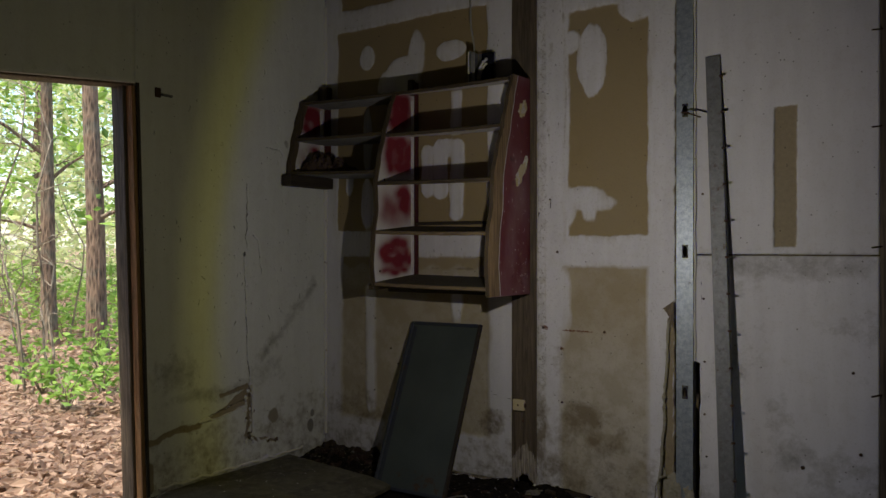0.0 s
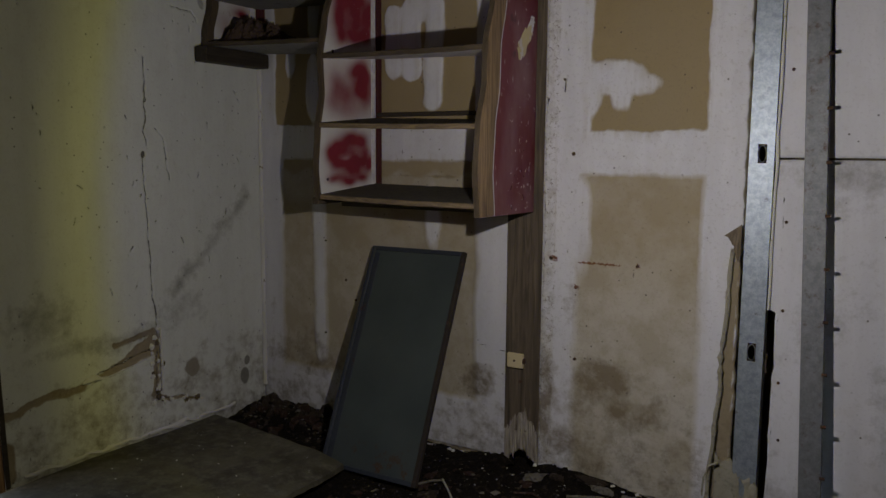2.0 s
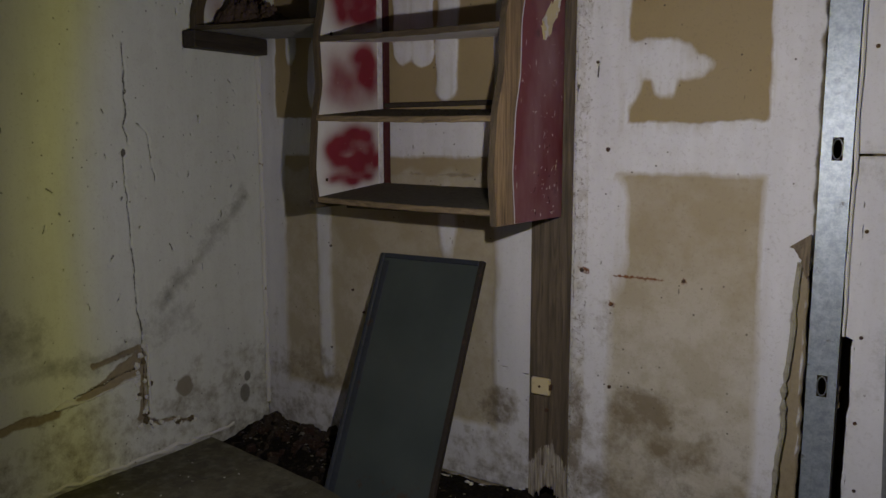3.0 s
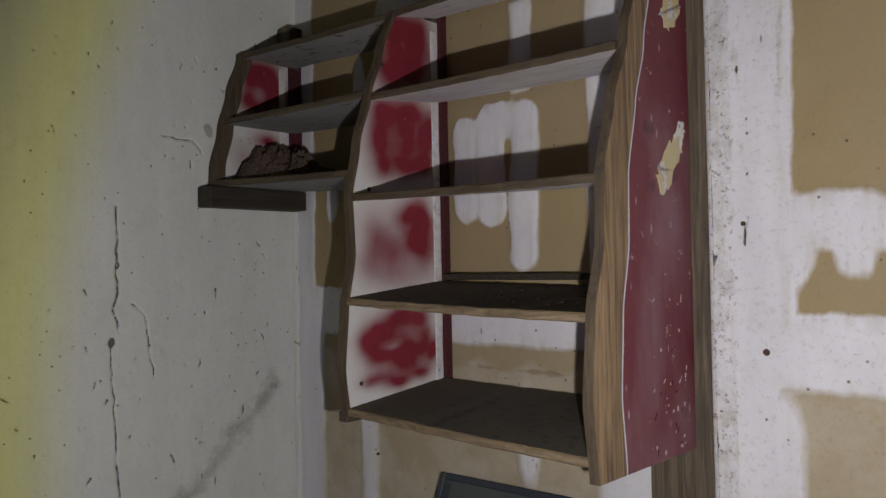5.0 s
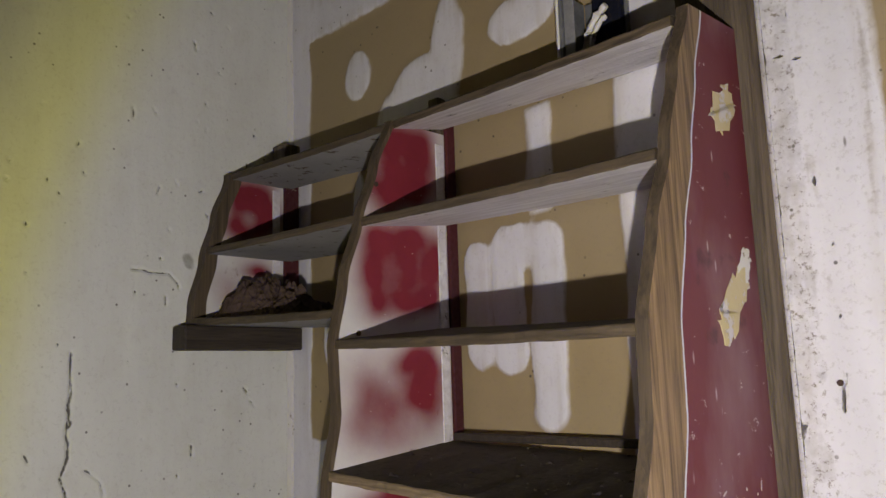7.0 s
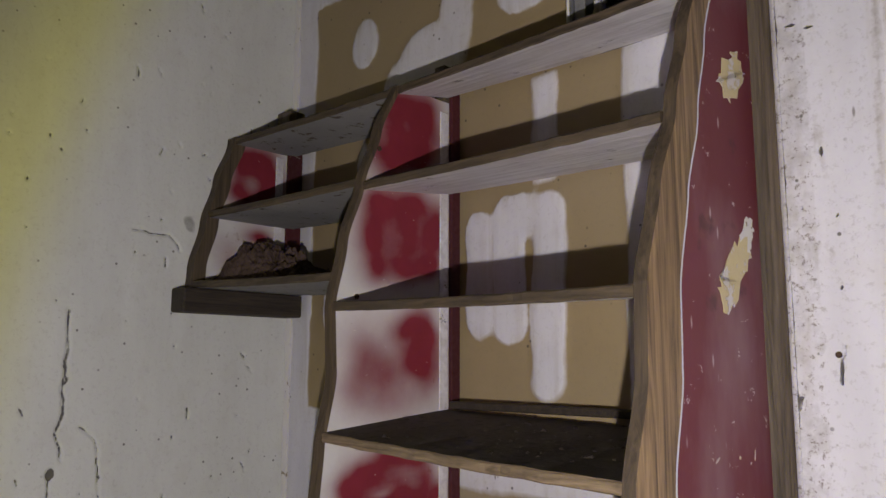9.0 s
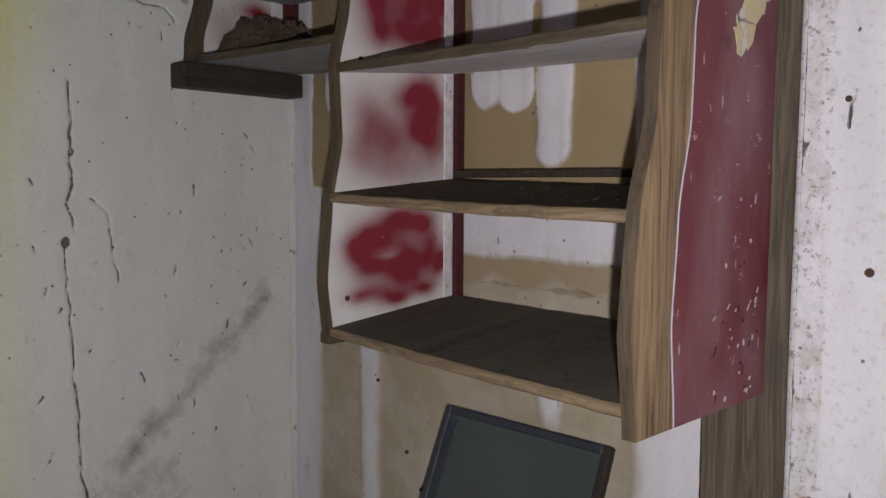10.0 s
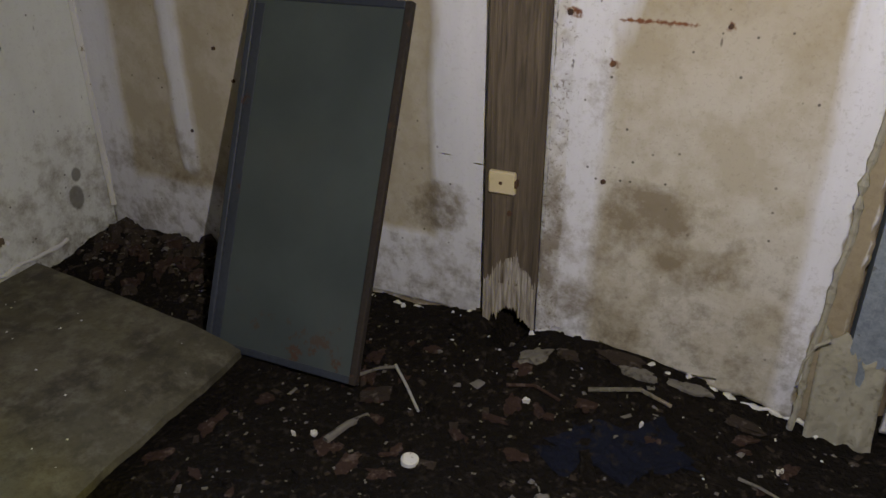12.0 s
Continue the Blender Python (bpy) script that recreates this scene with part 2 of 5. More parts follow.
def metal_material(name, a, b, rough=0.4, rusty=0.0):
    n = Nodes(name, rough, 0.5)
    spangle = n.noise(38, 6, rough=0.8)
    colour = n.mix(n.ramp(spangle, 0.38, 0.62), a, b)
    spots = n.ramp(n.noise(26, 6, rough=0.75), 0.62 - 0.2 * rusty, 0.72)
    colour = n.mix(spots, colour, (0.13, 0.12, 0.11) if not rusty else (0.10, 0.05, 0.03))
    n.put(n.bsdf.inputs["Metallic"], n.ramp(spots, 0, 1, 0.5, 0.1))
    return n.done(colour, n.noise(60, 4), 0.0006, n.ramp(spots, 0, 1, rough, 0.85))


def leaf_material(name, a, b, c=None):
    n = Nodes(name, 0.6)
    colour = n.mix(n.island(), a, b)
    if c:
        colour = n.mix(n.ramp(n.noise(3.0, 2), 0.5, 0.65), colour, c)
    n.bsdf.inputs["Subsurface Weight"].default_value = 0.0
    trans = n.tree.nodes.new("ShaderNodeBsdfTranslucent")
    n.put(trans.inputs["Color"], colour)
    both = n.tree.nodes.new("ShaderNodeMixShader")
    both.inputs[0].default_value = 0.5
    n.put(both.inputs[1], n.bsdf.outputs[0]), n.put(both.inputs[2], trans.outputs[0])
    n.put(n.tree.nodes["Material Output"].inputs["Surface"], both.outputs[0])
    return n.done(colour)


def bark_material(name, dark, light):
    n = Nodes(name, 0.95)
    v = n.scaled(1, 1, 0.22)
    ridges = n.cells(34, v)
    colour = n.mix(n.ramp(ridges, 0.1, 0.6), dark, light)
    colour = n.mix(n.ramp(n.noise(5, 5), 0.5, 0.7, 0, 0.5), colour, (0.12, 0.13, 0.10))
    return n.done(colour, n.math("ADD", ridges, n.noise(40, 4, v)), 0.02)


M_DRYWALL = drywall_material("drywall", (0.57, 0.56, 0.60), (0.76, 0.745, 0.79))
M_LEFTWALL = drywall_material("painted_plaster", (0.60, 0.605, 0.575), (0.75, 0.755, 0.725))
M_POST = wood_material("weathered_post_wood", (0.034, 0.024, 0.016), (0.15, 0.112, 0.078), dirt=0.85, grain=0.6, relief=0.005, streak=0.85)
M_RAW = wood_material("raw_brown_wood", (0.035, 0.024, 0.015), (0.10, 0.07, 0.042), dirt=0.3)
M_STRIP = wood_material("orange_strip_wood", (0.22, 0.11, 0.045), (0.42, 0.24, 0.11), dirt=0.5)
M_EDGE = wood_material("shelf_edge_wood", (0.033, 0.023, 0.014), (0.105, 0.075, 0.045), "x", dirt=0.7)
M_EDGELIGHT = wood_material("pale_shelf_edge_wood", (0.10, 0.07, 0.042), (0.26, 0.19, 0.115), "x", dirt=0.5)
M_DARKWOOD = wood_material("dark_wood", (0.02, 0.014, 0.010), (0.052, 0.037, 0.025), "y")
M_STUDS = wood_material("rough_framing_wood", (0.09, 0.065, 0.04), (0.2, 0.15, 0.1), dirt=0.5)
M_SIDE = side_material()
M_SPRAY = sprayed_material()
M_CHIPPINK = painted_material("scuffed_pink_paint", (0.40, 0.30, 0.31), (0.52, 0.44, 0.44), (0.2, 0.06, 0.07), 0.7, 0.56, 60)
M_REDTRIM = painted_material("red_trim_paint", (0.045, 0.005, 0.008), (0.07, 0.008, 0.012), (0.3, 0.24, 0.2), 0.75, 0.66)
M_UNDER = brushed_material()
M_UNDERDULL = painted_material("dull_grey_paint", (0.22, 0.215, 0.22), (0.30, 0.29, 0.29), (0.10, 0.07, 0.05), 0.85, 0.60, 22)
M_DUST = dirt_material("shelf_dust", (0.075, 0.066, 0.053), (0.115, 0.101, 0.082), (0.058, 0.050, 0.040), 0.001)
M_PANEL = panel_material()
M_RIMBROWN = painted_material("brown_worn_rim", (0.022, 0.016, 0.013), (0.034, 0.022, 0.016), (0.06, 0.032, 0.02), 0.7, 0.62)
M_RIM = painted_material("dark_blue_rim_paint", (0.026, 0.031, 0.045), (0.034, 0.040, 0.055), (0.05, 0.025, 0.018), 0.5, 0.64)
M_BOARD = board_material()
M_SOIL = dirt_material("soil", (0.004, 0.003, 0.0024), (0.018, 0.0135, 0.010), (0.036, 0.027, 0.021), 0.02)
M_NEST = dirt_material("dried_mud", (0.065, 0.042, 0.034), (0.13, 0.09, 0.074), (0.045, 0.03, 0.024), 0.008)
M_STEEL = metal_material("galvanised_steel", (0.26, 0.30, 0.36), (0.42, 0.465, 0.53), 0.48)
M_BAR = metal_material("dull_zinc", (0.16, 0.165, 0.175), (0.24, 0.245, 0.26), 0.6, 0.3)
M_IRON = painted_material("rusty_iron", (0.045, 0.026, 0.018), (0.09, 0.045, 0.025), (0.16, 0.07, 0.03), 0.8, 0.6)
M_IVORY = painted_material("ivory_plastic", (0.56, 0.46, 0.28), (0.62, 0.52, 0.33), (0.25, 0.2, 0.12), 0.45, 0.72)
M_BOX = metal_material("box_steel", (0.28, 0.28, 0.29), (0.38, 0.38, 0.39), 0.5)
M_PAPER = painted_material("torn_white_paper", (0.62, 0.6, 0.58), (0.7, 0.68, 0.66), (0.3, 0.25, 0.18), 0.9, 0.62)
M_CABLE = painted_material("grey_cable_sheath", (0.3, 0.29, 0.28), (0.4, 0.39, 0.37), (0.2, 0.18, 0.16), 0.6, 0.7)
M_TAPE = painted_material("yellowed_tape", (0.55, 0.45, 0.24), (0.6, 0.52, 0.33), (0.62, 0.58, 0.58), 0.6, 0.53, 26)
M_CLOTH_HOLLOW = dirt_material("cloth_and_hollow_dark", (0.004, 0.0045, 0.008), (0.012, 0.014, 0.028), (0.025, 0.02, 0.016), 0.008)
M_ROTLEAF = dirt_material("rotten_reddish_scraps", (0.020, 0.011, 0.008), (0.062, 0.037, 0.029), (0.11, 0.08, 0.065), 0.006)
M_PALEBITS = dirt_material("pale_grey_bits", (0.10, 0.09, 0.075), (0.22, 0.20, 0.175), (0.05, 0.042, 0.034), 0.004)
M_DULLPAPER = dirt_material("damp_stained_paper", (0.26, 0.235, 0.18), (0.40, 0.375, 0.31), (0.19, 0.165, 0.12), 0.004)
M_CAP = painted_material("dirty_white_cap", (0.62, 0.6, 0.57), (0.7, 0.68, 0.65), (0.2, 0.17, 0.13), 0.5, 0.6, 60)
# near-black so the room faces out of view bounce little light
M_BOUNCE_DARK = painted_material("bounce_cut_dark", (0.06, 0.05, 0.038), (0.09, 0.078, 0.06), (0.045, 0.035, 0.025), 0.9, 0.64, 5)
M_SIDING = painted_material("grey_siding", (0.25, 0.24, 0.22), (0.33, 0.32, 0.3), (0.15, 0.12, 0.09), 0.85, 0.62)
M_LITTER = dirt_material("leaf_litter_ground", (0.20, 0.135, 0.09), (0.36, 0.26, 0.19), (0.13, 0.09, 0.06), 0.02)
M_DEADLEAF = leaf_material("dead_leaves", (0.16, 0.09, 0.055), (0.62, 0.44, 0.33))
# leaves darkened so the added daylight blocker reflects little
M_BLOCKLEAF = leaf_material("dark_blocker_leaves", (0.03, 0.055, 0.015), (0.06, 0.10, 0.03))
M_GREEN = leaf_material("green_leaves", (0.12, 0.24, 0.04), (0.30, 0.46, 0.09))
# leaf green paled so that distance haze is in the colour
M_HAZEGREEN = leaf_material("hazed_leaves", (0.38, 0.48, 0.18), (0.60, 0.66, 0.33), (0.62, 0.58, 0.36))
M_NEEDLE = leaf_material("pine_needles", (0.14, 0.28, 0.12), (0.26, 0.42, 0.2))
M_BARK = bark_material("furrowed_bark", (0.042, 0.027, 0.018), (0.17, 0.115, 0.078))
M_TWIG = bark_material("twig_bark", (0.11, 0.09, 0.065), (0.22, 0.18, 0.13))
M_CHIPS = dirt_material("debris_bits", (0.022, 0.016, 0.012), (0.055, 0.041, 0.032), (0.10, 0.082, 0.068), 0.004)

# ---- builders ----


def part(name, bm, material, parent=None, label=""):
    """One mesh object from a bmesh, under a thing or a part."""
    me = bpy.data.meshes.new(name)
    bm.to_mesh(me)
    bm.free()
    for m in material if isinstance(material, list) else [material]:
        me.materials.append(m)
    ob = new(name, me)
    if parent is not None:
        ob.parent = parent
    return tagged(ob, label)


def thing(name, label, category, group="", kind=""):
    return tagged(new(name), label, category, group, kind)


def box(lo, hi, bevel=0.003, bm=None, m=None):
    """A box between two corners with softened edges."""
    bm = bm or bmesh.new()
    made = bmesh.new()
    bmesh.ops.create_cube(made, size=1)
    for v in made.verts:
        v.co = Vector([(a + b) / 2 + c * (b - a) for a, b, c in zip(lo, hi, v.co)])
    if bevel:
        bmesh.ops.bevel(made, geom=made.edges[:], offset=bevel, segments=1, affect="EDGES")
    if m:
        made.transform(m)
    me = bpy.data.meshes.new("tmp")
    made.to_mesh(me)
    made.free()
    bm.from_mesh(me)
    bpy.data.meshes.remove(me)
    return bm


def tube(points, radii, sides=8, bm=None):
    """A tube along points, one radius a point, with closed ends."""
    bm = bm or bmesh.new()
    rings, pts = [], [Vector(p) for p in points]
    for i, p in enumerate(pts):
        way = (pts[min(i + 1, len(pts) - 1)] - pts[max(i - 1, 0)]).normalized()
        side = way.cross(Vector((0.31, 0.2, 0.93)) if abs(way.z) < 0.9 else Vector((1, 0, 0))).normalized()
        up = way.cross(side)
        r = radii[i] if isinstance(radii, (list, tuple)) else radii
        rings.append([bm.verts.new(p + r * (math.cos(a) * side + math.sin(a) * up)) for a in [2 * math.pi * k / sides for k in range(sides)]])
    for a, b in zip(rings, rings[1:]):
        for k in range(sides):
            bm.faces.new((a[k], a[(k + 1) % sides], b[(k + 1) % sides], b[k]))
    bm.faces.new(rings[0]), bm.faces.new(rings[-1][::-1])
    bmesh.ops.recalc_face_normals(bm, faces=bm.faces[:])
    return bm


def slab_mesh(name, front, back, attrs, material):
    """A sheet with a fine front (rows x cols x 3) and its back the same outline further off, with point attributes."""
    rows, cols = front.shape[:2]
    idx = np.arange(rows * cols).reshape(rows, cols)
    quads = np.stack([idx[:-1, :-1], idx[:-1, 1:], idx[1:, 1:], idx[1:, :-1]], -1).reshape(-1, 4)
    ring = np.concatenate([idx[0, :], idx[1:, -1], idx[-1, -2::-1], idx[-2:0:-1, 0]])
    count = rows * cols
    rim = np.arange(len(ring)) + count
    sides = np.stack([ring, rim, np.roll(rim, -1), np.roll(ring, -1)], -1)
    verts = np.concatenate([front.reshape(-1, 3), back.reshape(-1, 3)[ring]])
    me = bpy.data.meshes.new(name)
    me.from_pydata(verts.tolist(), [], quads.tolist() + sides.tolist() + [rim[::-1].tolist()])
    me.materials.append(material)
    me.polygons.foreach_set("use_smooth", [True] * len(quads) + [False] * (len(sides) + 1))
    for key, values in attrs.items():
        a = me.attributes.new(key, "FLOAT", "POINT")
        flat = values.reshape(-1)
        a.data.foreach_set("value", np.concatenate([flat, flat[ring]]).astype(np.float32))
    me.update()
    return new(name, me)


def smooth_noise(u, v, scale, seed, octaves=3):
    """Value noise on arrays, -1 to 1."""
    rng = np.random.RandomState(seed)
    total, size, norm = np.zeros_like(u), 1.0, 0.0
    for _ in range(octaves):
        table = rng.rand(64, 64) * 2 - 1
        x, y = u * scale, v * scale
        i, j = np.floor(x).astype(int), np.floor(y).astype(int)
        fx, fy = x - i, y - j
        fx, fy = fx * fx * (3 - 2 * fx), fy * fy * (3 - 2 * fy)
        a, b, c, d = table[i % 64, j % 64], table[(i + 1) % 64, j % 64], table[i % 64, (j + 1) % 64], table[(i + 1) % 64, (j + 1) % 64]
        total += size * ((a * (1 - fx) + b * fx) * (1 - fy) + (c * (1 - fx) + d * fx) * fy)
        norm, size, scale = norm + size, size * 0.5, scale * 2.03
    return total / norm


def rect(u, v, u0, u1, v0, v1):
    """Metres inside a rectangle (negative outside)."""
    return np.minimum(np.minimum(u - u0, u1 - u), np.minimum(v - v0, v1 - v))


def oval(u, v, cu, cv, ru, rv):
    return (1 - np.sqrt(((u - cu) / ru) ** 2 + ((v - cv) / rv) ** 2)) * min(ru, rv)


def line(u, v, *pts):
    """Distance to a line of points."""
    best = np.full(u.shape, 9.0)
    for (ax, ay), (bx, by) in zip(pts, pts[1:]):
        dx, dy = bx - ax, by - ay
        t = np.clip(((u - ax) * dx + (v - ay) * dy) / (dx * dx + dy * dy + 1e-9), 0, 1)
        best = np.minimum(best, np.hypot(u - ax - t * dx, v - ay - t * dy))
    return best


def soft(d, width):
    return np.clip(1 + d / width, 0, 1)


def most(*fields):
    return np.maximum.reduce(fields)

# ---- the room ----
LEFT, BACK, FRONT_BACK, CEIL = -3.415, 4.03, 3.905, 3.0  # left wall's face, corner bay's face, main rear face, ceiling
CELL = 0.012


def grid(u0, u1, v0, v1, cell=CELL):
    return np.meshgrid(np.linspace(u0, u1, int((u1 - u0) / cell) + 2), np.linspace(v0, v1, int((v1 - v0) / cell) + 2))


def blank(u):
    return {"mud": np.full(u.shape, 0.2), "torn": np.full(u.shape, -0.2), "stain": np.zeros(u.shape), "mould": np.zeros(u.shape), "crack": np.full(u.shape, 0.2), "rust": np.full(u.shape, 0.2), "wash": np.zeros(u.shape), "pit": np.full(u.shape, 0.12)}


def rear_sheet(name, u, v, y, f, bulge=0.002, seed=3):
    """A board on the rear wall, facing the room."""
    relief = np.clip(f["mud"], -0.01, 0.01) / 0.01 * bulge - np.clip(f["torn"], 0, 0.004) + smooth_noise(u, v, 4, seed) * 0.003
    y = y + 0 * u
    front = np.stack([u, y - relief, v], -1)
    back = np.stack([u, y + 0.016, v], -1)
    return slab_mesh(name, front, back, f, M_DRYWALL)


# left wall beside the door, whose jamb leans a little
JAMB = lambda z: 2.652 - 0.03 * z
LINTEL = lambda y: 2.178 + 0.10 * (y - 2.59)
s, v = np.meshgrid(np.linspace(0, 1, 300), np.linspace(0, CEIL, 640))
u = JAMB(v) + s * (BACK - JAMB(v))
v = np.where(v < 0.02, 0.03 * smooth_noise(u, v, 14, 5) - 0.02, v)
f = blank(u)
uw, vw = u + 0.05 * smooth_noise(u, v, 6, 101, 4), v + 0.05 * smooth_noise(u, v, 6, 111, 4)
ur, vr = u + 0.022 * smooth_noise(u, v, 14, 141, 4), v + 0.022 * smooth_noise(u, v, 14, 142, 4)
f["torn"] = most(
    0.017 - line(ur, vr, (2.60, 0.325), (2.85, 0.36), (3.0, 0.375)),
    np.minimum.reduce([(0.385 + 0.52 * (ur - 3.06)) - vr, vr - (0.375 + 0.16 * (ur - 3.06)), 3.355 - ur]) * 0.8,
    0.013 - line(ur, vr, (3.15, 0.50), (3.26, 0.52), (3.34, 0.535)),
    0.017 - line(ur, vr, (3.35, 0.5), (3.365, 0.33), (3.35, 0.24)),
    0.010 - line(ur, vr, (3.36, 0.23), (3.43, 0.20), (3.49, 0.20), (3.56, 0.165)),
    0.035 - line(u, v, (2.66, 0.10), (2.66, 0.2)),
)
uc, vc = u + 0.014 * smooth_noise(u, v, 13, 131), v + 0.012 * smooth_noise(u, v, 13, 132)
f["crack"] = np.minimum.reduce([
    line(uc, vc, (3.345, 1.72), (3.34, 1.46), (3.33, 1.40), (3.345, 1.34)),
    line(uc, vc, (3.32, 1.30), (3.318, 1.18), (3.33, 1.06), (3.345, 0.86), (3.335, 0.78), (3.355, 0.6), (3.37, 0.45), (3.36, 0.25), (3.39, 0.2)),
    line(uc, vc, (3.39, 1.415), (3.43, 1.385), (3.448, 1.31), (3.445, 1.24), (3.452, 1.19)) + 0.0018,
    line(uc, vc, (3.05, 0.40), (3.35, 0.455)) + 0.0005,
    line(uc, vc, (3.5, 1.95), (3.6, 1.94), (3.64, 1.90)) + 0.0012,
    line(uc, vc, (3.36, 0.23), (3.43, 0.20), (3.49, 0.20), (3.56, 0.165), (3.62, 0.16)) + 0.0018,
    0.010 * (1 - most(oval(uc, vc, 3.322, 1.305, 0.016, 0.022), oval(uc, vc, 3.33, 1.40, 0.008, 0.012), oval(uc, vc, 3.45, 1.285, 0.007, 0.012)) / 0.006),
])
f["crack"] += 0.0022 * smooth_noise(u, v, 11, 133)
marks = np.random.RandomState(77)
for _ in range(135):
    cy, cz, ang, half = marks.uniform(2.68, 3.9), marks.uniform(0.45, 2.9), marks.normal(1.57, 0.5), 0.0015 + 0.016 * marks.rand() ** 2.2
    dy, dz = half * math.cos(ang), half * math.sin(ang)
    f["crack"] = np.minimum(f["crack"], line(u, v, (cy - dy, cz - dz), (cy + 0.2 * dz, cz), (cy + dy, cz + dz)) + marks.uniform(0.0002, 0.0024))
# the last term darkens a narrow band along the jamb
f["mould"] = most(
    0.8 * soft(-line(uw, vw, (3.90, 1.12), (3.74, 0.94), (3.47, 0.71)), 0.085),
    1.7 * soft(oval(u, v, 3.885, 0.20, 0.024, 0.034), 0.012), 1.7 * soft(oval(u, v, 3.90, 0.275, 0.014, 0.018), 0.010),
    0.7 * soft(oval(uw, vw, 2.85, 0.66, 0.08, 0.06), 0.13), 0.7 * soft(oval(uw, vw, 3.12, 0.54, 0.14, 0.02), 0.07), 0.5 * soft(oval(uw, vw, 3.5, 0.6, 0.1, 0.06), 0.1),
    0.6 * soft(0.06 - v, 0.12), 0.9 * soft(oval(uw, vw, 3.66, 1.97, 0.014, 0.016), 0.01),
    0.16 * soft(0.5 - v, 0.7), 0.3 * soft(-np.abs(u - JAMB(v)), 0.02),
)
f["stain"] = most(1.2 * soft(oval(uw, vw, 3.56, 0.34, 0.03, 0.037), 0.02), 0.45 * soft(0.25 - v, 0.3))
relief = 0.004 * smooth_noise(u, v, 2.5, 8) + 0.004 * smooth_noise(u, v, 9, 18) * soft(0.4 - v, 0.3) - np.clip(f["torn"], 0, 0.006) - 0.01 * np.clip(0.006 - f["crack"], 0, 0.006) / 0.006
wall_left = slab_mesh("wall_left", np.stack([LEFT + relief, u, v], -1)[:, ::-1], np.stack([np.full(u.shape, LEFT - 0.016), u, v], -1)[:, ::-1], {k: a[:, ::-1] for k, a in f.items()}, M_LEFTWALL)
tagged(wall_left, "cracked dirty white plastered wall with torn paper above the floor", "wall", kind="structure")

curl = thing("curled_paper", "curled strip of torn white paper on the cracked wall", "paper", kind="structure")
part("roll", tube([(LEFT + 0.010, 3.372 + 0.004 * noise.noise((k * 0.9, 1, 0)), 0.54 - 0.0155 * k) for k in range(19)], [0.006 + 0.005 * abs(noise.noise((k * 0.7, 4, 0))) for k in range(19)], 7), M_PAPER, curl)
part("lifted_edge", tube([(LEFT + 0.008, 3.06 + 0.016 * k, 0.378 + 0.0026 * k + 0.004 * noise.noise((k * 0.8, 6, 0))) for k in range(18)], [0.002 + 0.004 * abs(noise.noise((k * 0.6, 8, 0))) for k in range(18)], 6), M_PAPER, curl)
part("lifted_edge", tube([(LEFT + 0.007, 2.98 + 0.012 * k, 0.395 - 0.012 * abs(k - 4) / 4 + 0.004 * noise.noise((k * 0.8, 2, 0))) for k in range(9)], [0.004, 0.009, 0.012, 0.014, 0.015, 0.013, 0.011, 0.008, 0.003], 7), M_PAPER, curl)

r = random.Random(33)
for k in range(34):
    t = r.random()
    y, z = (3.352 + r.gauss(0, 0.018), 0.55 - 0.36 * t) if k < 22 else (3.38 + 0.22 * t, 0.215 - 0.05 * t + r.gauss(0, 0.012))
    w = r.uniform(0.007, 0.02)
    bm = bmesh.new()
    bmesh.ops.create_icosphere(bm, subdivisions=2, radius=1)
    for q in bm.verts:
        c = q.co * (0.75 + 0.55 * noise.noise((q.co.x * 1.7 + k * 5, q.co.y * 1.7, q.co.z * 1.7)))
        q.co = Vector((LEFT + 0.003 + c.x * 0.008, y + c.y * w, z + c.z * w * r.choice((0.7, 1.0, 1.5)) ** 0.5))
    part("plaster_crumb", bm, M_PAPER if k % 4 else M_STUDS, curl)

pts = [(LEFT + 0.006, 2.72 + 0.031 * k, 0.085 + 0.02 * noise.noise((k * 0.5, 2, 0)) - 0.0004 * k) for k in range(36)]
part("lumpy_foot", tube(pts, [0.006 + 0.014 * abs(noise.noise((k * 0.77, 5, 0))) for k in range(36)], 7), M_PAPER, curl)

# left wall above and past the door
u, t = grid(-2.6, JAMB(2.2), 0, 1, 0.03)
low = np.where(u > 1.62, LINTEL(u), LINTEL(1.62))
v = low + t * (CEIL - low)
f = blank(u)
# darker along the edge over the opening
f["mould"] = 0.3 * soft(low + 0.04 - v, 0.08)
wall_over_door = slab_mesh("wall_over_door", np.stack([np.full(u.shape, LEFT) + 0.003 * smooth_noise(u, v, 3, 9), u, v], -1)[:, ::-1], np.stack([np.full(u.shape, LEFT - 0.016), u, v], -1)[:, ::-1], {k: a[:, ::-1] for k, a in f.items()}, M_LEFTWALL)
tagged(wall_over_door, "dirty white wall over the open doorway", "wall", kind="structure")
tagged(part("wall_left_end", box((LEFT - 0.016, -2.6, 0), (LEFT, 1.62, LINTEL(1.62)), 0), M_BOUNCE_DARK), "plain wall past the doorway, darkened to cut bounced light", "wall", kind="structure")
bm = box((LEFT - 0.14, 2.72, -0.2), (LEFT - 0.02, 4.2, 3.15), 0)
box((LEFT - 0.14, -2.7, 2.24), (LEFT - 0.02, 2.72, 3.15), 0, bm)
box((LEFT - 0.14, -2.7, -0.2), (LEFT - 0.02, 1.56, 2.24), 0, bm)
tagged(part("wall_left_outside", bm, M_SIDING), "grey weathered siding of the shed wall", "wall", kind="structure")

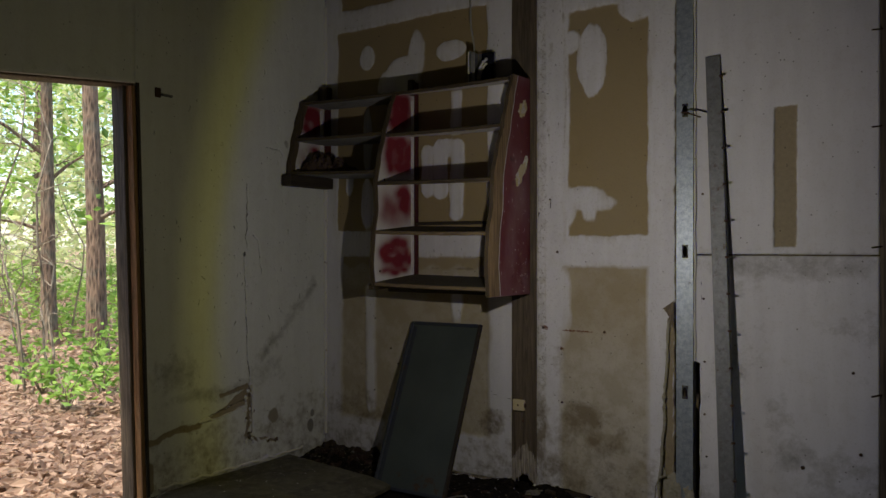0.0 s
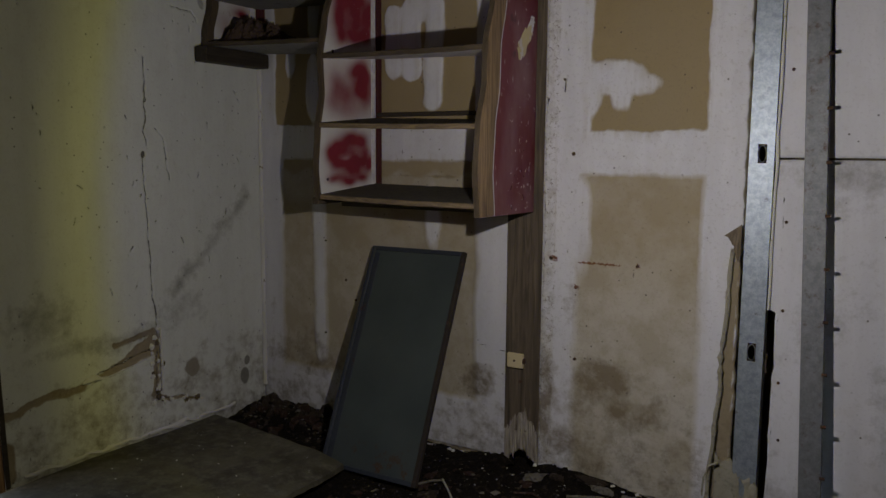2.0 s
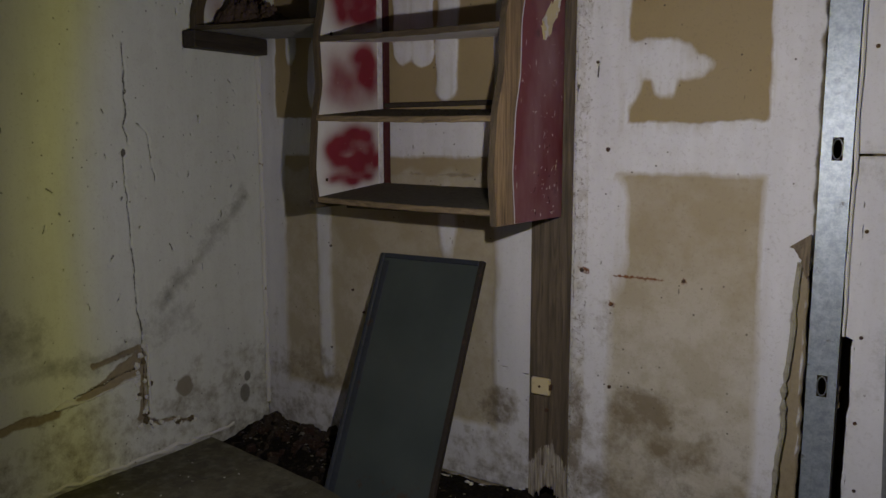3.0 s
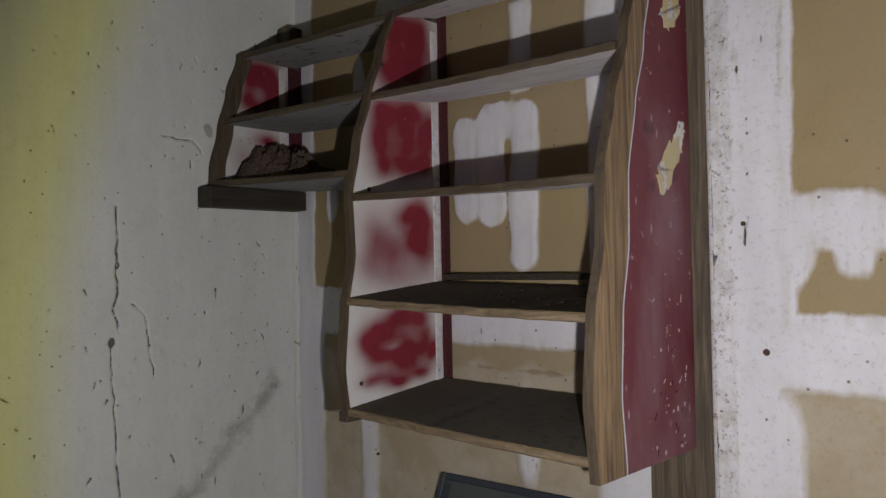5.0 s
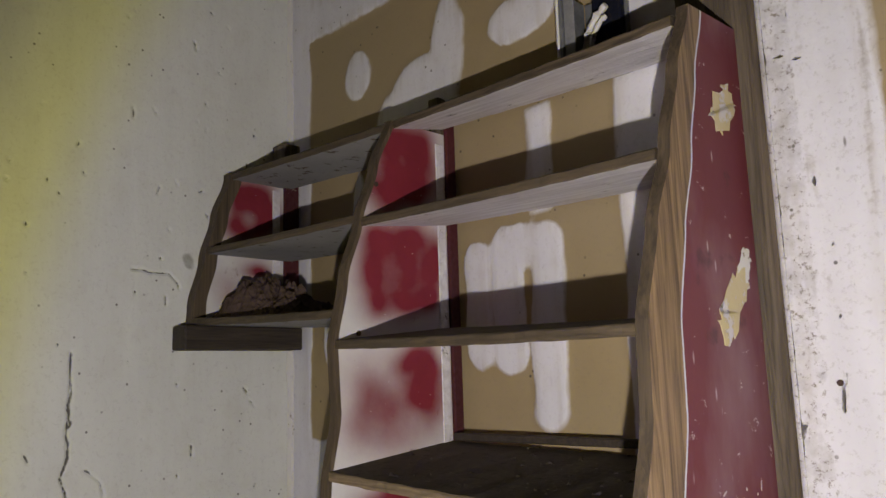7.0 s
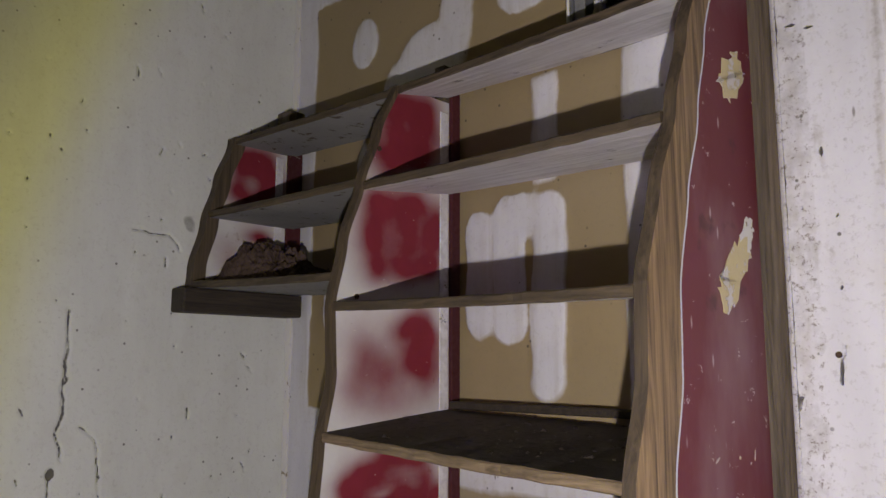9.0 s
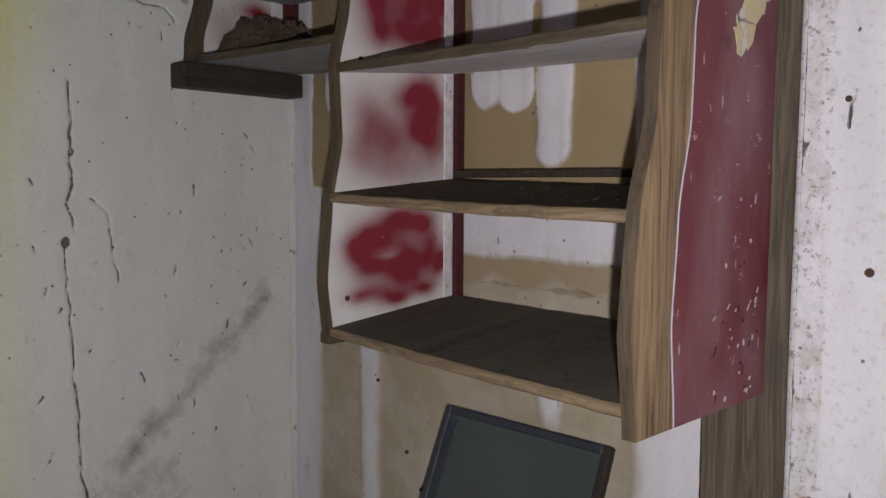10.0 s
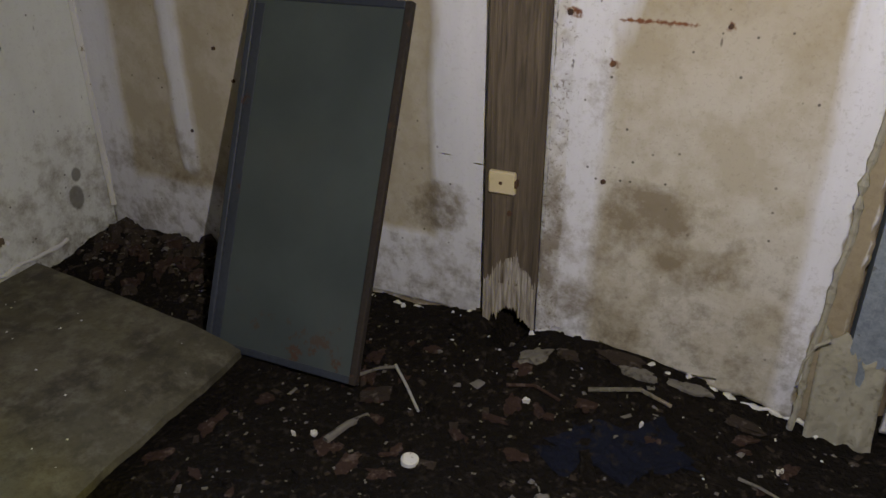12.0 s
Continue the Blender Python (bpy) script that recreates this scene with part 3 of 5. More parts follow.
# door opening: a bare wooden jamb and head
door = thing("door_1", "open doorway with a bare brown wooden jamb and no door leaf", "doorway", kind="structure")
lean = Matrix.Translation((0, 2.652, 0)) @ pose(0, 0, 0, math.degrees(0.03)) @ Matrix.Translation((0, -2.652, 0))
part("jamb", box((LEFT - 0.15, 2.655, 0.0), (LEFT - 0.018, 2.69, 2.20), 0.003, m=lean), M_POST, door, "dark weathered jamb board")
part("jamb_strip", box((LEFT - 0.052, 2.630, 0.02), (LEFT - 0.001, 2.654, 2.165), 0.003, m=lean), M_STRIP, door, "bare orange-brown wooden strip")
part("door_stop", box((LEFT - 0.148, 2.615, 0.0), (LEFT - 0.053, 2.654, 2.17), 0.003, m=lean), M_POST, door, "dark weathered stop strip")
part("jamb_trim", box((LEFT + 0.0045, 2.648, 0.06), (LEFT + 0.011, 2.668, 2.18), 0.002, m=lean), M_DARKWOOD, door, "dark split trim edge")
head = Matrix.Translation((0, 2.59, 2.178)) @ pose(0, 0, 0, math.degrees(0.0997)) @ Matrix.Translation((0, -2.59, -2.178))
part("head_board", box((LEFT - 0.15, 1.6, 2.168), (LEFT - 0.018, 2.60, 2.195), 0.003, m=head), M_POST, door, "dark head board")
part("far_jamb", box((LEFT - 0.15, 1.585, 0), (LEFT + 0.004, 1.618, 2.09), 0.003), M_POST, door)
part("threshold", box((LEFT - 0.16, 1.62, -0.06), (LEFT + 0.03, 2.65, 0.03), 0.005), M_POST, door, "worn grey threshold")

# corner bay of the rear wall
u, v = grid(LEFT, -1.974, 0.0, CEIL)
v = np.where(v < 0.03, v + 0.035 * smooth_noise(u, v, 16, 21), v)
f = blank(u)
paper = most(rect(u, v, -3.303, -2.157, 1.45, 2.73), rect(u, v, -3.262, -2.15, 0.22, 1.287), rect(u, v, -3.27, -2.1, 2.868, 3.4)) + 0.010 * smooth_noise(u, v, 7, 22)
coat = most(
    oval(u, v, -3.052, 2.545, 0.062, 0.074), oval(u, v, -2.662, 2.50, 0.062, 0.15), oval(u, v, -2.76, 2.425, 0.13, 0.085), oval(u, v, -2.80, 2.34, 0.17, 0.12),
    oval(u, v, -2.41, 2.50, 0.105, 0.056), 0.045 - line(u, v, (-2.582, 1.915), (-2.578, 1.69)), 0.052 - line(u, v, (-2.485, 1.93), (-2.487, 1.68)), 0.047 - line(u, v, (-2.362, 1.935), (-2.372, 1.545)), oval(u, v, -2.43, 1.93, 0.09, 0.055),
    rect(u, v, -2.408, -2.336, 2.0, 2.26), 0.043 - line(u, v, (-3.026, 1.08), (-3.018, 0.34)), oval(u, v, -3.05, 1.62, 0.05, 0.16), oval(u, v, -3.05, 2.0, 0.035, 0.22),
    oval(u, v, -2.369, 1.04, 0.045, 0.155), 0.27 - v, oval(u, v, -3.2, 1.75, 0.05, 0.12) - 0.02,
) + 0.008 * smooth_noise(u, v, 12, 23)
f["mud"] = most(-paper, coat)
uw, vw = u + 0.05 * smooth_noise(u, v, 6, 102, 4), v + 0.05 * smooth_noise(u, v, 6, 112, 4)
f["wash"] = np.clip(0.2 * (v < 1.3) + 0.55 * soft(0.75 - v, 0.5) + 0.4 * soft(1.222 + 0.016 * np.sin(u * 34) - v, 0.012) * soft(v - 1.12, 0.05), 0, 0.85)
f["torn"] = most(rect(u, v, -2.62, -2.15, 1.19, 1.25) - 0.012 + 0.016 * smooth_noise(u, v, 9, 24) - 0.02, 0.012 - line(u, v, (-2.75, 0.02), (-1.98, 0.03)))
f["stain"] = most(0.5 * soft(oval(uw, vw, -3.1, 0.33, 0.16, 0.07), 0.12), 0.7 * soft(oval(uw, vw, -2.13, 0.36, 0.07, 0.05), 0.05), 0.4 * soft(0.18 - vw, 0.25), 0.6 * soft(0.02 - np.abs(u + 3.35) - 0.03, 0.05) * soft(0.5 - v, 0.2))
# the last two terms darken both upright edges of the bay
f["mould"] = most(0.45 * soft(0.1 - v, 0.35), 0.5 * soft(oval(uw, vw, -2.14, 0.35, 0.05, 0.03), 0.05), 0.2 * soft(-np.abs(u - LEFT), 0.03), 0.35 * soft(-np.abs(u + 1.99), 0.03))
f["crack"] = line(u, v, (-2.15, 0.52), (-1.99, 0.50)) + 0.001
rear_left = tagged(rear_sheet("wall_rear_corner", u, v, BACK - 0.045 * (u - LEFT), f, 0.0025, 31), "brown-papered drywall with smeared white joint compound", "wall", kind="structure")

tagged(part("corner_tape", tube([(LEFT + 0.006 + 0.002 * noise.noise((z * 9, 0, 0)), BACK - 0.006, z) for z in [0.12 + 0.07 * k for k in range(41)]], [0.012 + 0.008 * noise.noise((k * 1.7, 3, 0)) for k in range(41)], 6), M_PAPER), "lumpy white taped corner joint", "trim", kind="structure")

# main rear sheet, whose right edge is broken away from the steel stud
s, v = grid(0, 1, 0.0, CEIL)
right = -1.066 - np.where(v < 1.0, 0.006, 0) + 0.008 * smooth_noise(v * 3, v, 9, 41)
u = -1.812 + s * (right + 1.812)
v = np.where(v < 0.03, v + 0.065 - 0.14 * (u + 1.72) - 1.1 * np.clip(-1.76 - u, 0, 1) + 0.02 * smooth_noise(u, v, 14, 42), v)
f = blank(u)
paper = most(rect(u, v, -1.628, -1.206, 1.405, 2.575), rect(u, v, -1.66, -1.212, -0.3, 1.24)) + 0.010 * smooth_noise(u, v, 7, 43)
coat = most(
    oval(u, v, -1.50, 2.31, 0.085, 0.18), oval(u, v, -1.62, 2.42, 0.06, 0.06), oval(u, v, -1.55, 1.60, 0.13, 0.062), oval(u, v, -1.455, 1.57, 0.09, 0.042), oval(u, v, -1.51, 1.545, 0.045, 0.065), oval(u, v, -1.635, 1.56, 0.05, 0.10), oval(u, v, -1.26, 2.56, 0.1, 0.08),
    oval(u, v, -1.66, 1.05, 0.045, 0.2),
) + 0.010 * smooth_noise(u, v, 11, 44)
f["mud"] = most(-paper, coat)
f["pit"] = most(0.75 * soft(-1.760 - u, 0.006), 0.2 + 0.0 * u)
f["mud"] = np.where(u < -1.757, np.minimum(f["mud"], 0.020 + 0.02 * smooth_noise(u * 1.5, v, 30, 151, 4)), f["mud"])
uw, vw = u + 0.05 * smooth_noise(u, v, 6, 103, 4), v + 0.05 * smooth_noise(u, v, 6, 113, 4)
f["wash"] = np.clip(0.42 * (v < 1.3) + 0.58 * soft(0.62 - v, 0.45), 0, 1)
tear = -1.102 - 0.05 * np.clip((1.05 - v), 0, 1) + 0.014 * smooth_noise(v * 2, v, 11, 46)
f["torn"] = most(np.where(v < 1.02, np.minimum(u - tear - 0.004, -1.078 - u) + 0.004 * smooth_noise(u, v, 25, 49), -0.2), 0.006 - np.abs(u - right), 0.01 - line(u, v, (-1.8, 0.05), (-1.1, -0.05)))
f["stain"] = most(0.85 * soft(oval(uw, vw, -1.56, 0.46, 0.08, 0.05), 0.09), 0.7 * soft(oval(uw, vw, -1.48, 0.39, 0.03, 0.05), 0.05), 0.8 * soft(oval(uw, vw, -1.775, 0.34, 0.02, 0.14), 0.03), 0.75 * soft(oval(uw, vw, -1.70, 0.20, 0.05, 0.05), 0.04), 0.7 * soft(oval(uw, vw, -1.43, 0.30, 0.04, 0.03), 0.04), 0.6 * soft(oval(uw, vw, -1.60, 0.14, 0.07, 0.04), 0.05), 0.45 * soft(oval(uw, vw, -1.5, 0.3, 0.25, 0.1), 0.15), 0.35 * soft(0.2 - v, 0.4), 0.3 * soft(oval(uw, vw, -1.3, 0.36, 0.2, 0.02), 0.1))
f["mould"] = most(0.5 * soft(0.06 - v, 0.22), 0.5 * soft(oval(uw, vw, -1.35, 0.12, 0.12, 0.05), 0.15), 0.42 * soft(0.03 - np.abs(u + 1.785), 0.008))
f["rust"] = np.minimum.reduce([
    line(u, v, (-1.775, 0.918), (-1.755, 0.918)) * 0.5, line(u, v, (-1.745, 0.916), (-1.66, 0.912)) + 0.004, line(u, v, (-1.66, 0.91), (-1.50, 0.906)), line(u, v, (-1.434, 0.912), (-1.433, 0.91)) * 0.55, line(u, v, (-1.669, 0.812), (-1.667, 0.811)) * 0.5,
])
f["stain"] = most(f["stain"], 0.33 * soft(-np.abs(uw + 1.735), 0.02) * (v > 1.75), 0.5 * soft(-np.abs(u + 1.655 + 0.012 * np.sin(5 * v)), 0.012) * soft(v - 1.95, 0.2), 0.3 * soft(oval(uw, vw, -1.70, 0.62, 0.03, 0.12), 0.05))
f["crack"] = np.full(u.shape, 0.2)
for _ in range(46):
    cx, cz, half = -1.80 + 0.14 * marks.rand(), marks.uniform(0.4, 2.9), 0.002 + 0.010 * marks.rand() ** 2
    dx = half * marks.normal(0, 0.5)
    f["crack"] = np.minimum(f["crack"], line(u, v, (cx - dx, cz - half), (cx + 0.3 * half, cz), (cx + dx, cz + half)) + marks.uniform(0.0004, 0.0024))
f["crack"] = np.minimum.reduce([f["crack"], line(u, v, (-1.735, 1.55), (-1.725, 1.62)), line(u, v, (-1.6, 1.325), (-1.14, 1.32)) + 0.0015, line(u, v, (-1.79, 2.18), (-1.74, 2.16)), np.where(np.abs(u + 1.806) < 0.004, 0.002, 9)])
rear_main = tagged(rear_sheet("wall_rear_main", u, v, FRONT_BACK, f, 0.0025, 45), "drywall with tan paper panels, white joint compound and rust marks", "wall", kind="structure")

# painted boards past the steel stud, upper and lower with a joint
for name, low, high, seed in (("wall_rear_upper_board", 1.3135, CEIL, 51), ("wall_rear_lower_board", 0.0, 1.3065, 52)):
    s, v = grid(0, 1, low, high)
    edge_x = np.where(v > 0.8, -0.977, -0.952) + 0.006 * smooth_noise(v * 2, v, 9, 54)
    u = edge_x + s * (-0.20 - edge_x)
    f = blank(u)
    uw, vw = u, v
    if low:
        f["torn"] = rect(u, v, -0.622, -0.525, 1.347, 1.985) * 1.0
        f["mould"] = most(0.05 + 0.0 * u, 0.3 * soft(0.04 - np.abs(v - low) - 0.02, 0.06))
    else:
        f["mould"] = most(0.26 + 0.6 * smooth_noise(u, v, 5, 53), 0.85 * soft(oval(u, v, -0.55, 0.38, 0.03, 0.03), 0.05), 0.7 * soft(oval(u, v, -0.60, 1.26, 0.25, 0.03), 0.08), 0.6 * soft(0.1 - v, 0.25))
    f["crack"] = np.minimum(np.abs(u + 0.945) + 0.002, 9)
    tagged(rear_sheet(name, u, v, FRONT_BACK, f, 0.001, seed), "white painted board, grey with mould" if not low else "white painted board with a bare brown strip", "wall", kind="structure")

bm = box((LEFT - 0.14, 4.05, -0.2), (-1.98, 4.14, 3.15), 0)
box((-1.98, 4.02, -0.2), (1.7, 4.14, 3.15), 0, bm)
tagged(part("wall_rear_outside", bm, M_STUDS), "rough boards at the back of the rear wall", "wall", kind="structure")
# plain faces that close the room, coloured dark to keep shadows deep
tagged(part("wall_rear_end", box((-0.085, 3.90, 0), (1.6, 3.93, CEIL), 0), M_BOUNCE_DARK), "plain end of the rear wall, darkened to cut bounced light", "wall", kind="structure")
tagged(part("wall_right", box((1.6, -2.6, -0.1), (1.72, 4.1, 3.1), 0), M_BOUNCE_DARK), "plain unseen wall, darkened to cut bounced light", "wall", kind="structure")
tagged(part("wall_front", box((LEFT - 0.14, -2.72, -0.1), (1.72, -2.6, 3.1), 0), M_BOUNCE_DARK), "plain unseen wall, darkened to cut bounced light", "wall", kind="structure")
tagged(part("ceiling", box((LEFT - 0.3, -2.8, CEIL), (1.8, 4.3, CEIL + 0.1), 0), M_BOUNCE_DARK), "plain unseen ceiling, darkened to cut bounced light", "ceiling", kind="structure")

# rotten timber post between the two sheets
post = thing("timber_post", "dark weathered timber post, rotted pale at its foot", "post", kind="structure")
bm = bmesh.new()
rings = []
for i in range(40):
    z = 0.19 + (CEIL - 0.19) * i / 39
    w = 0.004 * noise.noise((0, 0, z * 3))
    rings.append([bm.verts.new(c) for c in ((-1.968 + w, 3.913, z), (-1.972 + w, 3.918, z), (-1.972 + w, 4.018, z), (-1.816, 4.018, z), (-1.816, 3.918, z), (-1.82, 3.913, z))])
for a, b in zip(rings, rings[1:]):
    for k in range(6):
        bm.faces.new((a[k], b[k], b[(k + 1) % 6], a[(k + 1) % 6]))
bm.faces.new(rings[0]), bm.faces.new(rings[-1][::-1])
bmesh.ops.recalc_face_normals(bm, faces=bm.faces[:])
part("shaft", bm, M_POST, post)
M_ROT = wood_material("rotted_pale_wood", (0.17, 0.135, 0.10), (0.50, 0.45, 0.40), dirt=0.6)
bm = bmesh.new()
cols, rows = 70, 26
pts = []
for i in range(cols + 1):
    a = i / cols
    x = -1.969 + 0.150 * a
    mid = 1 - abs(2 * a - 1)
    jag = noise.noise((a * 21, 3, 0)) + 0.6 * noise.noise((a * 57, 5, 0))
    low = 0.035 + 0.085 * mid ** 0.7 + 0.035 * jag
    high = 0.195 + 0.10 * max(0.0, 1 - abs(2 * a - 1.05)) ** 0.8 + 0.03 * noise.noise((a * 9, 9, 0)) + 0.012 * jag
    col = []
    for j in range(rows + 1):
        b = j / rows
        z = low + (high - low) * b
        y = 3.9105 + 0.010 * (1 - b) ** 2 * (0.6 + noise.noise((a * 15, z * 6, 7))) + 0.0035 * noise.noise((a * 60, z * 8, 2)) + 0.004 * b ** 6
        col.append(bm.verts.new((x, y, z)))
    pts.append(col)
for i in range(cols):
    for j in range(rows):
        bm.faces.new((pts[i][j], pts[i + 1][j], pts[i + 1][j + 1], pts[i][j + 1]))
res = bmesh.ops.extrude_face_region(bm, geom=bm.faces[:])
for g in res["geom"]:
    if isinstance(g, bmesh.types.BMVert):
        g.co.y += 0.006
part("rotten_foot", bm, M_ROT, post, "pale splintered rotten foot")

# crumbled white foot of the wall sheets
for name, x0, x1, y, z0, slope, seed in (("wall_foot_corner", -2.72, -1.985, 3.975, 0.022, 0.0, 3), ("wall_foot_main", -1.80, -1.08, 3.902, 0.072, -0.14, 4)):
    pts = [(x0 + (x1 - x0) * k / 60, y - (0.045 * (x0 + (x1 - x0) * k / 60 + 2.72) if seed == 3 else 0) + 0.004 * noise.noise((k * 0.6, seed, 0)), z0 + slope * ((x1 - x0) * k / 60) + 0.012 * noise.noise((k * 0.35, seed, 5)) + 0.006 * noise.noise((k * 1.3, seed, 9))) for k in range(61)]
    tagged(part(name, tube(pts, [0.004 + 0.018 * abs(noise.noise((k * 0.8, seed, 2))) for k in range(61)], 6), M_PAPER), "crumbled white plaster along the foot of the wall", "trim", kind="structure")

# ---- the shelf unit ----
RIGHT_EDGE = ((1.10, 3.500), (1.25, 3.482), (1.42, 3.497), (1.56, 3.535), (1.70, 3.540), (1.85, 3.585), (1.99, 3.645), (2.12, 3.705), (2.25, 3.775))


def shelf_front(z, shift, top=0.0):
    """Front edge of an upright; the lower half of the left ones sits further back by shift."""
    pts = RIGHT_EDGE
    z = min(max(z, pts[0][0]), pts[-1][0])
    for (a, ya), (b, yb) in zip(pts, pts[1:]):
        if z <= b:
            t = (z - a) / (b - a)
            t = t * t * (3 - 2 * t) * 0.5 + t * 0.5
            return ya + (yb - ya) * t + shift * min(1, max(0, (2.25 - z) / 0.8)) + top * max(0, (z - 1.95) / 0.3)


def upright(name, x0, x1, z0, z1, back, shift, blots, raw, parent, label, bare=0.0, splay=0.0):
    """A curved side board. The face towards +x carries red spray blots, or is maroon with a raw wooden front band."""
    rows, cols = int((z1 - z0) / 0.012) + 1, 34
    bm = bmesh.new()
    key = bm.verts.layers.float.new("red")
    edge = bm.verts.layers.float.new("band")
    rough = bm.verts.layers.float.new("bare")
    sides = []
    for x in (x1, x0):
        face = []
        for r in range(rows + 1):
            z = z0 + (z1 - z0) * r / rows
            front = shelf_front(z, shift, -0.042 if raw else 0.0)
            row = []
            for c in range(cols + 1):
                y = front + (back - front) * c / cols
                v = bm.verts.new((x + splay * (y - 3.5), y, z))
                v[rough] = y - front - bare
                if x == x1 and blots:
                    wy, wz = y + 0.018 * noise.noise((y * 11, z * 11, 1)), z + 0.018 * noise.noise((y * 11, z * 11, 6))
                    near = [(a, math.exp(-(((wy - cy) / ry) ** 2 + ((wz - cz) / rz) ** 2))) for cy, cz, ry, rz, a in blots]
                    value = 1.15 * (1 - math.prod(1 - min(0.97, 0.86 * a * g) for a, g in near if a > 0)) * math.prod(1 + a * g for a, g in near if a < 0)
                    v[key] = value
                v[edge] = y - front - 0.255 * (back - front)
                row.append(v)
            face.append(row)
        sides.append(face)
    out, inn = sides
    for r in range(rows):
        for c in range(cols):
            f = bm.faces.new((out[r][c], out[r][c + 1], out[r + 1][c + 1], out[r + 1][c]))
            f.material_index = 1 if raw else 0
            g = bm.faces.new((inn[r][c], inn[r + 1][c], inn[r + 1][c + 1], inn[r][c + 1]))
            g.material_index = 2 if not raw else 0
        for c in (0, cols):
            bm.faces.new((out[r][c], out[r + 1][c], inn[r + 1][c], inn[r][c])).material_index = 2
    for r in (0, rows):
        for c in range(cols):
            bm.faces.new((out[r][c], out[r][c + 1], inn[r][c + 1], inn[r][c])).material_index = 2
    bmesh.ops.recalc_face_normals(bm, faces=bm.faces[:])
    return part(name, bm, [M_SPRAY, M_SIDE, M_RAW], parent, label)


def shelf_board(x0, y0, z0, x1, y1, z1, back, parent, label, front, thick=0.02, rise=0.0, under=M_UNDER):
    """A board between two uprights: wooden front edge, dusty top, chalky white underside."""
    bm = bmesh.new()
    n = 64
    rows = []
    for i in range(n + 1):
        t = i / n
        x, y, z = x0 + (x1 - x0) * t, y0 + (y1 - y0) * t, z0 + (z1 - z0) * t - 0.003 * math.sin(math.pi * t)
        y += 0.0022 * noise.noise((x * 9, z0, 3)) + 0.0022 * noise.noise((x * 41, z0, 5))
        z += 0.0016 * noise.noise((x * 23, z0, 7))
        rows.append([bm.verts.new(c) for c in ((x, y + 0.003, z), (x, y, z - 0.003), (x, y, z - thick + 0.003), (x, y + 0.003, z - thick), (x, back, z - thick + rise), (x, back, z + rise))])
    for a, b in zip(rows, rows[1:]):
        for k in range(6):
            f = bm.faces.new((a[k], b[k], b[(k + 1) % 6], a[(k + 1) % 6]))
            f.material_index = (0, 0, 0, 1, 0, 2)[k]
    bm.faces.new(rows[0]), bm.faces.new(rows[-1][::-1])
    bmesh.ops.recalc_face_normals(bm, faces=bm.faces[:])
    return part("shelf", bm, [front, under, M_DUST], parent, label)


unit = thing("wall_shelf", "wall-hung wooden shelf unit with maroon side and red spray paint", "shelf")
BR, BM, BL = (-1.899, -1.877), (-2.679, -2.655), (-3.411, -3.372)
side_panel = upright("side_panel", *BR, 1.095, 2.25, 3.898, 0.0, (), True, unit, "maroon painted side panel with a bare wooden front band", 0.0, 0.065)
mid_blots = [
    (3.80, 2.17, 0.09, 0.09, 1.15), (3.88, 2.20, 0.05, 0.06, 1.0), (3.75, 2.06, 0.08, 0.055, 1.0), (3.86, 2.10, 0.06, 0.055, 1.1), (3.81, 2.14, 0.115, 0.115, 1.0), (3.82, 2.15, 0.04, 0.04, -0.15),
    (3.70, 1.87, 0.05, 0.07, 1.1), (3.74, 1.95, 0.055, 0.045, 1.1), (3.83, 1.96, 0.065, 0.04, 1.2), (3.91, 1.91, 0.04, 0.065, 1.2), (3.89, 1.82, 0.05, 0.045, 1.2), (3.81, 1.80, 0.065, 0.035, 1.1), (3.72, 1.80, 0.045, 0.035, 0.9), (3.805, 1.88, 0.115, 0.092, 1.15), (3.785, 1.885, 0.035, 0.03, -0.15),
    (3.83, 1.665, 0.055, 0.036, 1.2), (3.90, 1.66, 0.035, 0.045, 0.9), (3.855, 1.595, 0.05, 0.045, 1.2), (3.685, 1.593, 0.05, 0.05, 0.55), (3.75, 1.56, 0.06, 0.045, 0.65), (3.78, 1.50, 0.09, 0.045, 0.45), (3.66, 1.53, 0.05, 0.05, 0.45), (3.90, 1.56, 0.05, 0.06, 0.7), (3.76, 1.58, 0.17, 0.13, 0.5), (3.87, 1.63, 0.06, 0.07, 0.7),
    (3.65, 1.315, 0.045, 0.04, 1.1), (3.70, 1.345, 0.05, 0.036, 1.2), (3.78, 1.375, 0.06, 0.032, 1.2), (3.85, 1.375, 0.045, 0.03, 1.1), (3.88, 1.32, 0.035, 0.045, 0.9), (3.92, 1.27, 0.035, 0.03, 1.2), (3.85, 1.285, 0.05, 0.018, 0.8), (3.70, 1.275, 0.055, 0.03, 1.0), (3.80, 1.25, 0.06, 0.028, 0.8), (3.67, 1.215, 0.055, 0.022, 1.0), (3.76, 1.205, 0.06, 0.022, 1.1), (3.86, 1.22, 0.05, 0.022, 1.1), (3.78, 1.29, 0.13, 0.085, 1.05), (3.75, 1.30, 0.035, 0.010, -0.3),
]
middle_panel = upright("middle_panel", *BM, 1.13, 2.25, 3.978, 0.075, mid_blots, False, unit, "white panel with red spray-painted rings", 0.012)
left_blots = [(3.85, 2.14, 0.08, 0.09, 0.9), (3.84, 2.19, 0.075, 0.07, 1.25), (3.90, 2.15, 0.05, 0.09, 1.2), (3.80, 2.09, 0.07, 0.05, 1.0), (3.85, 2.13, 0.03, 0.03, -0.3), (3.87, 1.965, 0.05, 0.03, 1.1), (3.77, 1.90, 0.05, 0.06, 0.5)]
upright("end_panel", *BL, 1.793, 2.262, 4.01, 0.15, left_blots, False, unit, "white panel with red spray paint", 0.04)
